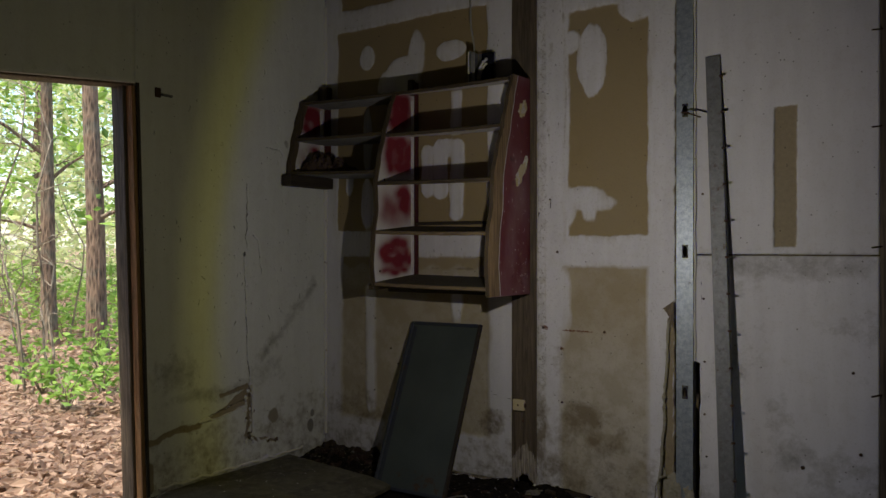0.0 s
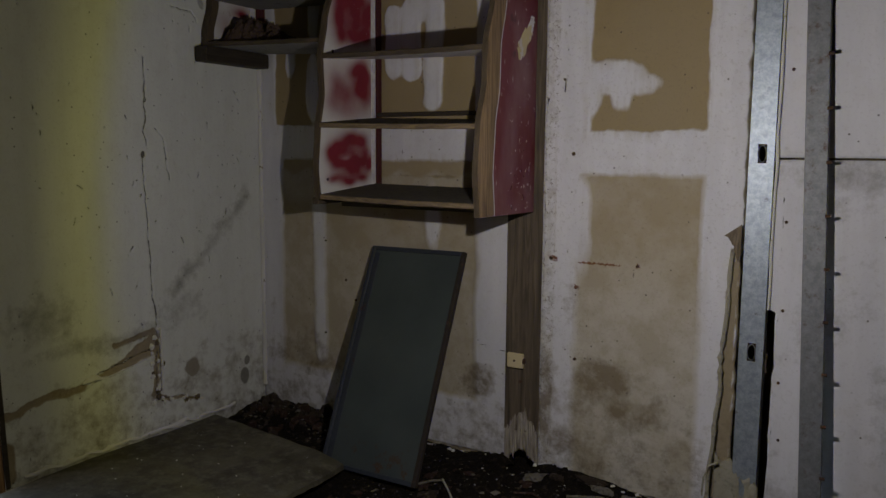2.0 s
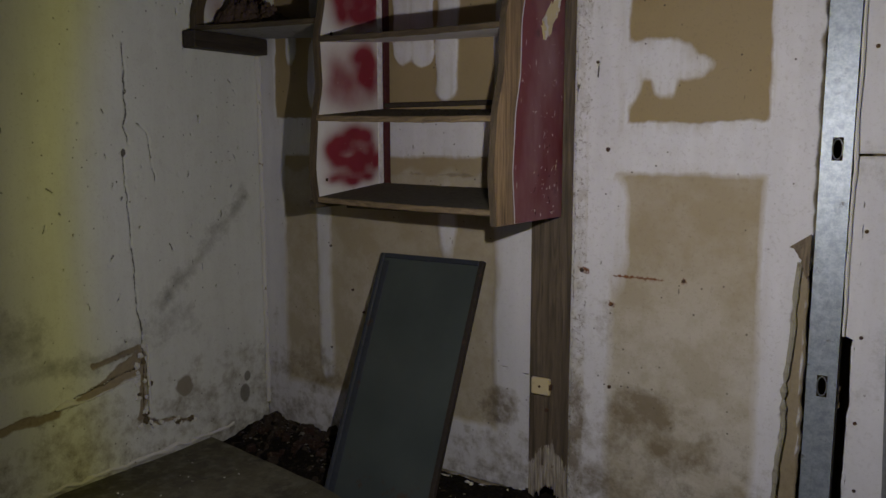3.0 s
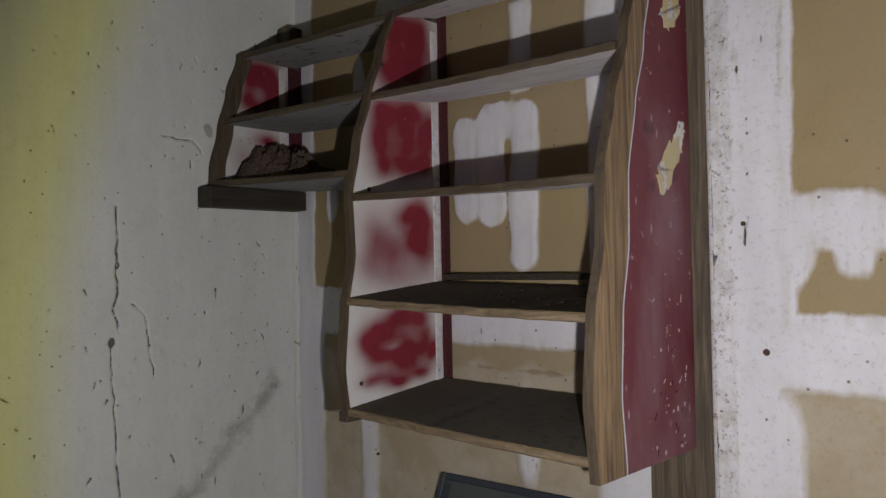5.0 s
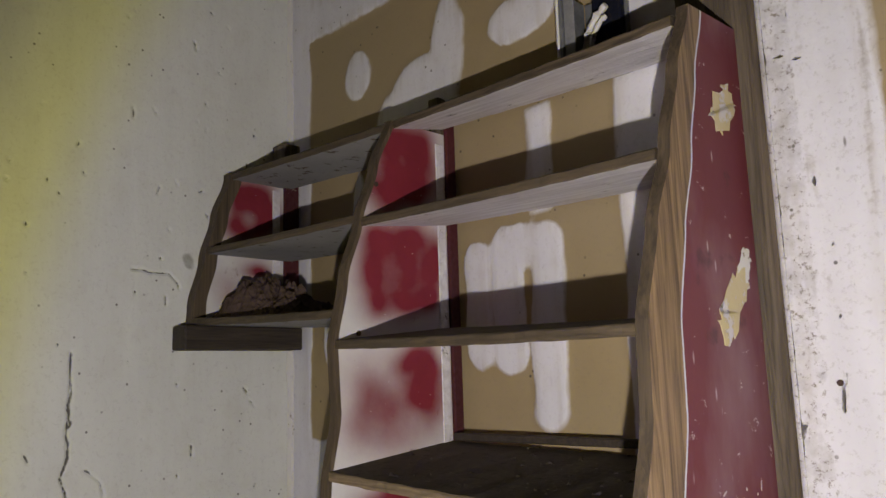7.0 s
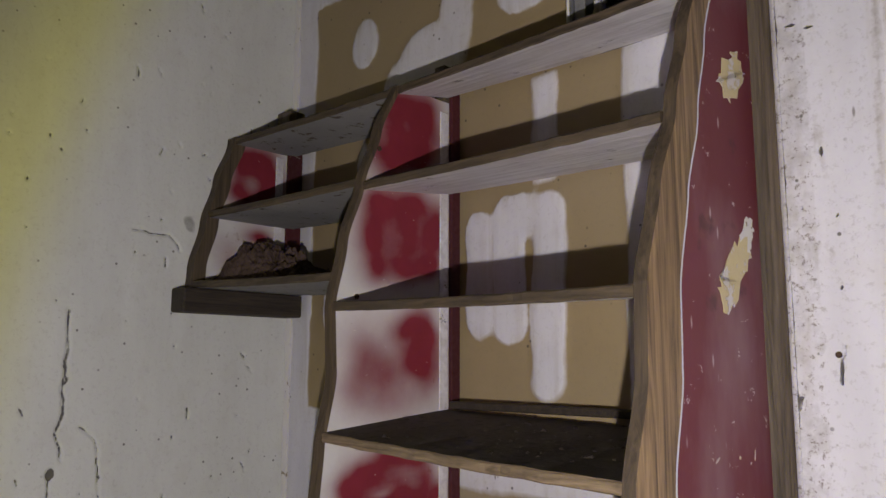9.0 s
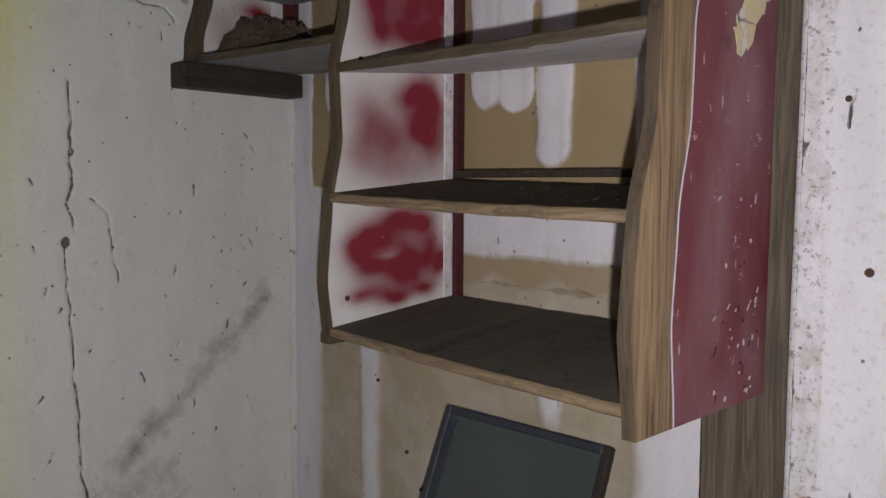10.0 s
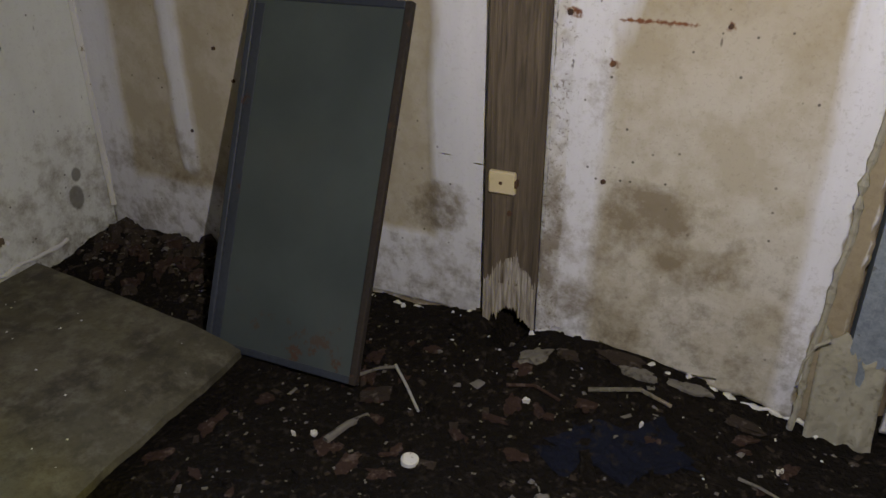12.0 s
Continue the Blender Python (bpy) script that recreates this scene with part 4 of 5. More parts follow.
for z, za, zb, back, label in ((2.25, 2.25, 2.245, 3.958, "bare wooden top board"), (1.99, 1.995, 1.985, 3.958, "wooden shelf, chalky white below"), (1.70, 1.715, 1.70, 3.958, "wooden shelf, chalky white below"), (1.42, 1.44, 1.425, 3.958, "dusty wooden shelf"), (1.14, 1.15, 1.145, 3.958, "dusty grey wooden bottom shelf")):
    shelf_board(BM[1], shelf_front(z, 0.075) + 0.004, za, BR[0], shelf_front(z, 0, -0.042) + 0.004, zb, back, unit, label, M_EDGELIGHT if z < 1.5 else M_EDGE, 0.02, 0.034)
for z, drop, label in ((2.262, 0.012, "bare wooden top board"), (2.025, 0.015, "wooden shelf, chalky white below"), (1.815, 0.03, "wooden shelf under dried mud")):
    shelf_board(BL[1], shelf_front(z, 0.14) + 0.004, z, BM[0], shelf_front(z, 0.075) + 0.004, z - drop, 3.99, unit, label, M_EDGE, under=M_UNDERDULL)
part("corner_post", box((BL[1] + 0.002, 3.965, 1.82), (-3.357, 4.02, 2.345), 0.003), M_REDTRIM, unit, "chipped red back post")
part("corner_post", box((BM[1] + 0.002, 3.957, 1.155), (-2.640, 3.99, 2.335), 0.003), M_REDTRIM, unit, "chipped red back post")
part("post_top", box((-3.408, 3.95, 2.264), (-3.338, 4.012, 2.385), 0.004), M_POST, unit, "dark wooden post end above the top board")
part("post_top", box((-2.694, 3.945, 2.252), (-2.656, 3.977, 2.352), 0.004), M_POST, unit, "dark wooden post end above the top board")
part("back_strip", box((BM[1] + 0.001, 3.925, 1.16), (-2.650, 3.955, 2.22), 0.002), M_UNDER, unit, "peeling white strip")
part("back_strip", box((BL[1] + 0.001, 3.925, 1.83), (-3.366, 3.953, 2.23), 0.002), M_UNDER, unit, "peeling white strip")
part("ledger", box((-2.84, 3.945, 1.075), (-1.985, 3.979, 1.124), 0.003), M_EDGE, unit, "rough wooden rail under the shelf")
part("bottom_rail", box((-2.71, 3.588, 1.108), (-2.676, 3.975, 1.135), 0.003), M_EDGE, unit)
for x, y, z in ((-2.653, 3.72, 2.08), (-2.653, 3.62, 1.21), (-2.653, 3.66, 1.73)):
    part("screw", tube([(x, y, z), (x + 0.003, y, z)], 0.006, 10), M_IRON, middle_panel)


def scrap(name, cx, cy, cz, w, h, turn, material, parent, label, seed):
    """A thin torn scrap stuck on the outer face of the side panel."""
    r = random.Random(seed)
    bm = bmesh.new()
    ring = []
    for k in range(30):
        a = 2 * math.pi * k / 30
        y, z = w * math.copysign(abs(math.cos(a)) ** 0.6, math.cos(a)) * r.uniform(0.5, 1.15), h * math.copysign(abs(math.sin(a)) ** 0.6, math.sin(a)) * r.uniform(0.7, 1.1)
        ring.append((cx, cy + y * math.cos(turn) - z * math.sin(turn), cz + y * math.sin(turn) + z * math.cos(turn)))
    top = [bm.verts.new((x + 0.0012 + 0.065 * (y - cy), y, z)) for x, y, z in ring]
    low = [bm.verts.new((x + 0.065 * (y - cy), y, z)) for x, y, z in ring]
    bm.faces.new(top), bm.faces.new(low[::-1])
    for k in range(30):
        bm.faces.new((top[k], low[k], low[(k + 1) % 30], top[(k + 1) % 30]))
    bmesh.ops.recalc_face_normals(bm, faces=bm.faces[:])
    return part(name, bm, material, parent, label)


scrap("tape_scrap", BR[1] + 0.0206, 3.80, 1.735, 0.033, 0.078, -0.75, M_TAPE, side_panel, "torn yellowed tape", 3)
scrap("tape_scrap", BR[1] + 0.0238, 3.85, 1.80, 0.022, 0.036, -0.5, M_PAPER, side_panel, "torn white tape", 4)
scrap("tape_scrap", BR[1] + 0.0219, 3.82, 2.08, 0.034, 0.058, -0.7, M_TAPE, side_panel, "torn yellowed tape", 5)

part("back_lath", box((-2.63, 3.935, 1.476), (-2.04, 3.957, 1.494), 0.003), M_DARKWOOD, unit, "thin dark lath along the back of the shelf")

chip = random.Random(61)
for k in range(40):
    cy, cz = 3.86 - 0.16 * chip.random() ** 1.6, 1.11 + 0.34 * chip.random() ** 1.7
    scrap("paint_chip", BR[1] + 0.0013 + 0.065 * (cy - 3.5), cy, cz, 0.001 + 0.003 * chip.random() ** 2, 0.002 + 0.008 * chip.random() ** 2, chip.uniform(-1.2, 0.4), M_CHIPPINK if k % 3 else M_REDTRIM, side_panel, "", 70 + k)

# ledger block on the left wall under the small bay
tagged(part("wall_block", box((LEFT + 0.006, 3.615, 1.724), (LEFT + 0.082, 4.015, 1.792), 0.004), M_DARKWOOD), "dark wooden support block fixed under the shelf end", "block")

# dried mud heap on the lowest shelf of the small bay
bm = bmesh.new()
r = random.Random(9)
nx, ny = 96, 60
pts = []
for i in range(nx + 1):
    col = []
    for j in range(ny + 1):
        a, b = i / nx, j / ny
        x, y = BL[1] + 0.003 + 0.40 * a, 3.70 + 0.24 * b
        h = 0.145 * max(0, 1 - abs(a - 0.22) / (0.22 if a < 0.22 else 0.78)) ** 0.8 * math.sin(math.pi * min(1, max(0, b))) ** 0.5
        h *= 0.8 + 0.55 * noise.noise((x * 26, y * 26, 4)) + 0.25 * noise.noise((x * 60, y * 60, 4))
        h += (0.014 * abs(noise.noise((x * 55, y * 55, 7))) + 0.008 * noise.noise((x * 140, y * 140, 7))) * min(1, h / 0.02)
        col.append(bm.verts.new((x, y, 1.806 - 0.03 * a * 0.4 + max(0, h))))
    pts.append(col)
for i in range(nx):
    for j in range(ny):
        bm.faces.new((pts[i][j], pts[i + 1][j], pts[i + 1][j + 1], pts[i][j + 1]))
tagged(part("mud_nest", bm, M_NEST), "crumbling brown dried-mud nest heaped on the shelf", "nest")

# ---- things along the rear wall ----
# leaning cabinet door
leaf = thing("cabinet_door", "blue-grey painted cabinet door leaning against the wall", "cabinet door")
P0, P1, P2 = Vector((-2.668, 3.58, 0.0)), Vector((-2.180, 3.568, 0.006)), Vector((-2.676, 3.972, 0.896))
ex, ez = (P1 - P0), (P2 - P0)
width, tall = ex.length, ez.length
ex.normalize()
ez = (ez - ex * ez.dot(ex)).normalized()
ey = ez.cross(ex)
LEAF = Matrix((ex, ey, ez)).transposed().to_4x4()
LEAF.translation = P0
T = 0.016
part("bevel", box((0.021, -0.0125, 0.03), (0.05, -0.0102, tall - 0.03), 0.001, m=LEAF), M_RIM, leaf, "dark blue bevel strip")
part("panel", box((0.018, -T / 2 - 0.002, 0.018), (width - 0.018, T / 2 - 0.004, tall - 0.018), 0.002, m=LEAF), M_PANEL, leaf, "smooth blue-grey panel")
for a, b in (((0, -T, 0), (0.02, T / 2, tall)), ((0.02, -T, tall - 0.02), (width - 0.02, T / 2, tall)), ((0.02, -T, 0), (width - 0.02, T / 2, 0.02))):
    part("rim", box(a, b, 0.003, m=LEAF), M_RIM, leaf, "dark worn raised rim")

part("rim", box((width - 0.02, -T, 0), (width, T / 2, tall), 0.003, m=LEAF), M_RIMBROWN, leaf, "rusty brown raised rim")

# mossy sheet of board on the floor
bm = bmesh.new()
edge_r = lambda y: -2.512 + 0.012 * noise.noise((y * 7, 1, 0)) + 0.004 * noise.noise((y * 40, 1, 0))
edge_b = lambda x: 3.665 - 0.145 * (x + 3.39) + 0.008 * noise.noise((x * 9, 2, 0))
nx, ny = 44, 110
pts = []
for i in range(nx + 1):
    col = []
    for j in range(ny + 1):
        a, b = i / nx, j / ny
        x = -3.395 + a * (edge_r(0.9 + 2.6 * b) + 3.395)
        y = 0.9 + b * (edge_b(x) - 0.9)
        z = 0.062 + 0.012 * noise.noise((x * 1.5, y * 1.5, 3)) + 0.003 * noise.noise((x * 12, y * 12, 3)) - 0.014 * max(0, a - 0.85) / 0.15
        col.append(bm.verts.new((x, y, z)))
    pts.append(col)
for i in range(nx):
    for j in range(ny):
        bm.faces.new((pts[i][j], pts[i + 1][j], pts[i + 1][j + 1], pts[i][j + 1]))
res = bmesh.ops.extrude_face_region(bm, geom=bm.faces[:])
for g in res["geom"]:
    if isinstance(g, bmesh.types.BMVert):
        g.co.z -= 0.022
bmesh.ops.recalc_face_normals(bm, faces=bm.faces[:])
tagged(part("floor_board", bm, M_BOARD), "damp greenish-grey sheet of plywood lying on the dirt floor", "board")

# outlet plate on the post
plate = thing("outlet_plate", "small ivory plastic cover plate on the post", "wall plate")
cover = part("cover", box((-1.956, 3.896, 0.456), (-1.884, 3.912, 0.517), 0.004), M_IVORY, plate)
part("screw", tube([(-1.922, 3.897, 0.487), (-1.922, 3.8945, 0.487)], 0.005, 10), M_IRON, cover, "dark screw head")
part("knockout", box((-1.886, 3.8945, 0.478), (-1.878, 3.9125, 0.498), 0.002), M_IRON, plate, "dark broken side")

# steel stud with knocked-out holes
stud = thing("steel_stud", "bare galvanised steel wall stud with punched holes", "stud")
bm = bmesh.new()
X0, X1, YF = -1.062, -0.982, 3.893
holes = (0.647, 1.326, 2.005, 2.684)
levels = sorted({-0.05, CEIL} | {h + d for h in holes for d in (-0.032, 0.032)})
for a, b in zip(levels, levels[1:]):
    mid = (a + b) / 2
    spans = ((X0, X1),) if not any(abs(mid - h) < 0.02 for h in holes) else ((X0, -1.034), (-1.006, X1))
    for p, q in spans:
        box((p, YF, a), (q, YF + 0.0015, b), 0, bm)
box((X0, YF + 0.0016, -0.05), (X0 + 0.0015, YF + 0.06, CEIL), 0, bm)
box((X1 - 0.0015, YF + 0.0016, -0.05), (X1, YF + 0.06, CEIL), 0, bm)
box((X0 + 0.026, YF - 0.0012, -0.05), (X0 + 0.030, YF - 0.0002, 0.60), 0, bm)
part("web", bm, M_STEEL, stud)
for h in holes[:3]:
    part("hole_lip", tube([(-1.02 + 0.013 * math.cos(a), YF - 0.001, h + 0.028 * math.sin(a)) for a in [k * math.pi / 9 for k in range(19)]], 0.0022, 5), M_BAR, stud)
bent = tube([(-1.03, 3.865, 1.99), (-1.0, 3.84, 1.985), (-0.93, 3.83, 1.955)], 0.004, 6)
part("bent_nail", bent, M_IRON, stud, "bent rusty nail")

# crumbling paper edge where the sheet is torn beside the stud
strip = thing("torn_corner_bead", "torn white drywall edge hanging beside the stud", "drywall edge")
pts = [(-1.098 - 0.05 * t + 0.012 * noise.noise((t * 7, 1, 1)), 3.898 - 0.03 * t * t, 1.0 - 1.03 * t) for t in [k / 40 for k in range(41)]]
part("bead", tube(pts, [0.008 + 0.007 * noise.noise((k * 0.9, 2, 1)) for k in range(41)], 7), M_DULLPAPER, strip, "crumbling white edge")
bm = bmesh.new()
rows = []
for k in range(13):
    t = k / 12
    z = 1.075 - 0.12 * t
    rows.append([bm.verts.new((-1.128 + 0.05 * t ** 0.6 + 0.006 * noise.noise((t * 9, 5, 0)), 3.886 - 0.012 * math.sin(3 * t), z - 0.03 * (1 - t) ** 3)), bm.verts.new((-1.07, 3.882 - 0.004 * t, z + 0.012))])
for a, b in zip(rows, rows[1:]):
    bm.faces.new((a[0], a[1], b[1], b[0]))
res = bmesh.ops.extrude_face_region(bm, geom=bm.faces[:])
for g in res["geom"]:
    if isinstance(g, bmesh.types.BMVert):
        g.co.y += 0.004
part("flap", bm, M_STUDS, strip, "curled brown paper flap")
bm = bmesh.new()
cols = []
for k in range(19):
    a = k / 18
    top = 0.27 - 0.10 * a + 0.05 * noise.noise((k * 0.22, 3, 8)) + 0.006 * noise.noise((k * 1.3, 3, 8))
    cols.append([bm.verts.new((-1.125 + 0.15 * a + 0.01 * (1 - j / 14), 3.893 - 0.05 * (1 - j / 14) ** 1.5 * (0.6 + 0.5 * noise.noise((a * 3.5, j * 0.22, 5))) + 0.012 * noise.noise((a * 7, j * 0.4, 2)), -0.07 + (top + 0.07) * j / 14)) for j in range(15)])
for a, b in zip(cols, cols[1:]):
    for j in range(14):
        bm.faces.new((a[j], b[j], b[j + 1], a[j + 1]))
for q in bm.faces:
    q.smooth = True
res = bmesh.ops.extrude_face_region(bm, geom=bm.faces[:])
for g in res["geom"]:
    if isinstance(g, bmesh.types.BMVert):
        g.co.y += 0.003
part("foot_flap", bm, M_DULLPAPER, strip, "crumpled damp paper flap")
part("loop", tube([(-1.108, 3.872, 0.24), (-1.135, 3.862, 0.225), (-1.152, 3.86, 0.18), (-1.156, 3.862, 0.11)], [0.005, 0.004, 0.004, 0.003], 6), M_DULLPAPER, strip, "loose curled paper edge")
pts = [(-0.974 + 0.004 * noise.noise((t * 14, 3, 1)), 3.896, 2.7 - 1.9 * t) for t in [k / 60 for k in range(61)]]
part("bead", tube(pts, [0.004 + 0.004 * abs(noise.noise((k * 0.9, 7, 1))) for k in range(61)], 6), M_PAPER, strip, "crumbling white edge")

# leaning perforated bar
bar = thing("metal_bar", "dull grey metal bar leaning against the wall", "metal bar")
top, foot = Vector((-0.892, 3.897, 2.25)), Vector((-0.795, 3.80, -0.01))
way = (top - foot).normalized()
BAR = Matrix((Vector((1, 0, 0.05)).normalized(), way.cross(Vector((1, 0, 0.05))).normalized(), way)).transposed().to_4x4()
BAR.translation = foot
L = (top - foot).length
bm = box((-0.034, -0.004, 0), (0.034, 0.004, L), 0.0015, m=BAR)
box((0.028, 0.0045, 0), (0.034, 0.03, L), 0.0015, bm, BAR)
part("flat", bm, M_BAR, bar)
for k in range(13):
    z = 0.12 + k * 0.17
    part("bolt", tube([BAR @ Vector((0.030, -0.012, z)), BAR @ Vector((0.046, -0.012, z))], 0.006, 6), M_IRON, bar)
# right-hand edge post with nails
edge = thing("corner_stud", "dark mouldy wooden stud with protruding nails", "stud", kind="structure")
part("shaft", box((-0.197, 3.885, -0.02), (-0.09, 3.96, CEIL), 0.004), M_POST, edge)
for z in (2.27, 1.86, 1.35, 0.72):
    part("nail", tube([(-0.19, 3.885, z), (-0.225, 3.85, z - 0.006)], 0.004, 6), M_IRON, edge)

# junction box with a cable, above the shelf
jbox = thing("junction_box", "torn-open grey steel electrical box with a hanging cable", "electrical box")
bm = box((-2.212, 3.86, 2.262), (-2.204, 3.954, 2.445), 0.001)
box((-2.204, 3.955, 2.262), (-2.100, 3.972, 2.445), 0.002, bm)
part("box_body", bm, M_BAR, jbox)
part("front_plate", box((-2.203, 3.868, 2.262), (-2.178, 3.872, 2.436), 0.001), M_BOX, jbox, "grey front strip")
# near-black slab paints the shade inside the open box
part("hollow_dark", box((-2.172, 3.93, 2.262), (-2.102, 3.9545, 2.44), 0.004), M_CLOTH_HOLLOW, jbox, "near-black slab standing for the unlit hollow of the box")
for k, (rad, th) in enumerate(((0.078, 0.014), (0.058, 0.010))):
    part("paper_lining", tube([(-2.10 - rad * math.cos(a), 3.905 - 0.012 * k + 0.004 * noise.noise((a * 5, k, 1)), 2.285 + 1.5 * rad * math.sin(a)) for a in [q * 0.11 for q in range(13)]], [th * (0.45 + 0.8 * abs(noise.noise((q * 1.3, k, 2)))) for q in range(13)], 7), M_PAPER, jbox, "torn white paper")
part("torn_edge", tube([(-2.215 + 0.004 * noise.noise((q, 0, 0)), 3.862, 2.27 + 0.017 * q) for q in range(11)], [0.004 + 0.004 * abs(noise.noise((q * 1.7, 1, 0))) for q in range(11)], 6), M_PAPER, jbox, "torn white paper")
part("cable", tube([(-2.255, 3.965, 2.99), (-2.25, 3.94, 2.75), (-2.235, 3.92, 2.60), (-2.205, 3.90, 2.50), (-2.19, 3.885, 2.443)], 0.006, 8), M_CABLE, jbox, "grey cable")
part("mounting", box((-2.19, 3.973, 2.30), (-2.11, 3.984, 2.43), 0.002), M_DARKWOOD, jbox)

# small rusty bracket near the door, screws in the wall
hook = thing("wall_bracket", "small rusty metal bracket on the wall", "bracket")
part("plate", box((LEFT + 0.001, 2.70, 2.125), (LEFT + 0.008, 2.735, 2.175), 0.002), M_IRON, hook)
part("arm", box((LEFT + 0.004, 2.735, 2.135), (LEFT + 0.02, 2.80, 2.147), 0.002), M_BAR, hook)


def wall_nail(x, y, z, r):
    n = thing("nail", "dark rusty nail head in the wall", "nail", "nails in the wall")
    part("nail_head", tube([(x, y, z), (x, y - 0.006, z)], [r, r * 0.8], 8), M_IRON, n)


for x, y, z, r in ((-1.692, 3.905, 1.321, 0.009), (-1.669, 3.905, 0.811, 0.007), (-1.774, 3.905, 0.917, 0.008), (-1.433, 3.905, 0.911, 0.006), (-1.666, 3.905, 0.529, 0.007), (-1.735, 3.905, 1.60, 0.006), (-1.90, 3.913, 0.40, 0.008), (-2.99, 4.011, 0.45, 0.006), (-2.985, 4.011, 0.9, 0.005), (-2.86, 4.005, 0.72, 0.006), (-2.80, 4.002, 0.63, 0.006), (-0.935, 3.905, 1.1, 0.006), (-0.93, 3.905, 0.8, 0.006), (-0.93, 3.905, 0.55, 0.006), (-0.94, 3.905, 1.6, 0.006), (-0.92, 3.905, 0.35, 0.006), (-0.3, 3.905, 0.8, 0.007), (-0.5, 3.905, 0.36, 0.01), (-0.27, 3.905, 0.45, 0.008)):
    wall_nail(x, y, z, r)

# ---- floor and what lies on it ----


def floor_height(x, y):
    mound = 0.075 * math.exp(-((3.93 - y) / 0.22) ** 2) * (0.6 + 0.6 * math.exp(-((x + 1.72) / 0.35) ** 2) - 0.9 * max(0, min(1, (x + 1.5) / 0.5)))
    mound += 0.03 * math.exp(-(((x + 3.15) / 0.35) ** 2 + ((y - 3.95) / 0.2) ** 2))
    mound -= 0.11 * math.exp(-(((x + 1.885) / 0.05) ** 2 + ((y - 3.93) / 0.07) ** 2))
    mound += 0.03 * noise.noise((x * 24, y * 24, 8)) * math.exp(-((3.9 - y) / 0.3) ** 2 - ((x + 2.95) / 0.5) ** 2)
    return -0.015 + mound + 0.018 * noise.noise((x * 3, y * 3, 0)) + 0.011 * noise.noise((x * 11, y * 11, 2)) + 0.006 * noise.noise((x * 31, y * 31, 5))


xs, ys = np.linspace(LEFT - 0.01, 1.6, 250), np.concatenate([np.linspace(-2.6, 2.0, 90), np.linspace(2.015, 4.015, 150)])
verts = [(x, y, floor_height(x, y)) for y in ys for x in xs]
nx = len(xs)
faces = [(j * nx + i, j * nx + i + 1, (j + 1) * nx + i + 1, (j + 1) * nx + i) for j in range(len(ys) - 1) for i in range(nx - 1)]
me = bpy.data.meshes.new("floor")
me.from_pydata(verts, [], faces)
me.polygons.foreach_set("use_smooth", [True] * len(faces))
me.materials.append(M_SOIL)
tagged(new("floor", me), "dark damp earth floor littered with crumbs of debris", "floor", kind="structure")


def scatter(name, count, region, size, material, label, category, seed, tall=0.5, lift=0.0):
    """Many small crumbs in one mesh, lying on the floor."""
    r = random.Random(seed)
    vs, fs = [], []
    for _ in range(count):
        x, y = region(r)
        s = size * r.uniform(0.4, 1.0) ** 1.5 * (2.2 if r.random() < 0.06 else 1)
        z = floor_height(x, y) + lift
        turn = r.uniform(0, 6.28)
        a, b, c = s * r.uniform(0.5, 1.2), s * r.uniform(0.3, 0.9), s * tall * r.uniform(0.4, 1)
        base = len(vs)
        for px, py, pz in ((-a, -b, 0), (a, -b * 0.7, 0), (a * 0.8, b, 0), (-a * 0.9, b * 0.8, 0), (-a * 0.5, -b * 0.5, c), (a * 0.6, -b * 0.4, c * 0.8), (a * 0.3, b * 0.5, c * 1.1), (-a * 0.6, b * 0.4, c * 0.9)):
            px, py = px * r.uniform(0.8, 1.2), py * r.uniform(0.8, 1.2)
            vs.append((x + px * math.cos(turn) - py * math.sin(turn), y + px * math.sin(turn) + py * math.cos(turn), z + pz - 0.002))
        fs += [tuple(base + k for k in q) for q in ((3, 2, 1, 0), (4, 5, 6, 7), (0, 1, 5, 4), (1, 2, 6, 5), (2, 3, 7, 6), (3, 0, 4, 7))]
    me = bpy.data.meshes.new(name)
    me.from_pydata(vs, [], fs)
    me.materials.append(material)
    return tagged(new(name, me), label, category, kind="stuff")


def open_floor(r):
    while True:
        x, y = r.uniform(-3.38, -0.3), r.uniform(2.2, 3.97)
        if x > -2.48 or y > 3.72 - 0.145 * (x + 3.39):
            return x, y


scatter("debris_crumbs", 2600, open_floor, 0.011, M_SOIL, "dark crumbs of soil and rot on the floor", "debris", 21, 0.9)
scatter("corner_clods", 520, lambda r: (r.uniform(-3.39, -2.6), 3.99 - abs(r.gauss(0, 0.13))), 0.026, M_CHIPS, "brown crumbly clods heaped in the corner", "soil", 31, 0.9, -0.004)
scatter("soil_clods", 1200, open_floor, 0.028, M_SOIL, "dark lumpy clods of rotten soil", "soil", 28, 0.75, -0.004)
scatter("bark_scraps", 110, open_floor, 0.017, M_CHIPS, "brown flat scraps of bark and leaf", "debris", 29, 0.18, 0.003)
scatter("debris_chips", 900, open_floor, 0.010, M_CHIPS, "brown and grey chips of wood and plaster", "debris", 22, 0.35, 0.003)
scatter("plaster_crumbs", 26, lambda r: (r.uniform(-2.45, -1.0), 3.87 - abs(r.gauss(0, 0.16))), 0.0065, M_PAPER, "white crumbs of fallen plaster", "debris", 23, 0.5, 0.002)
scatter("plaster_flakes", 18, lambda r: (lambda x: (x, 3.90 + (0.05 if x < -1.98 else 0) - abs(r.gauss(0, 0.02))))(r.uniform(-2.35, -1.08)), 0.010, M_PAPER, "white flakes broken off the foot of the wall", "debris", 27, 1.2, 0.004)
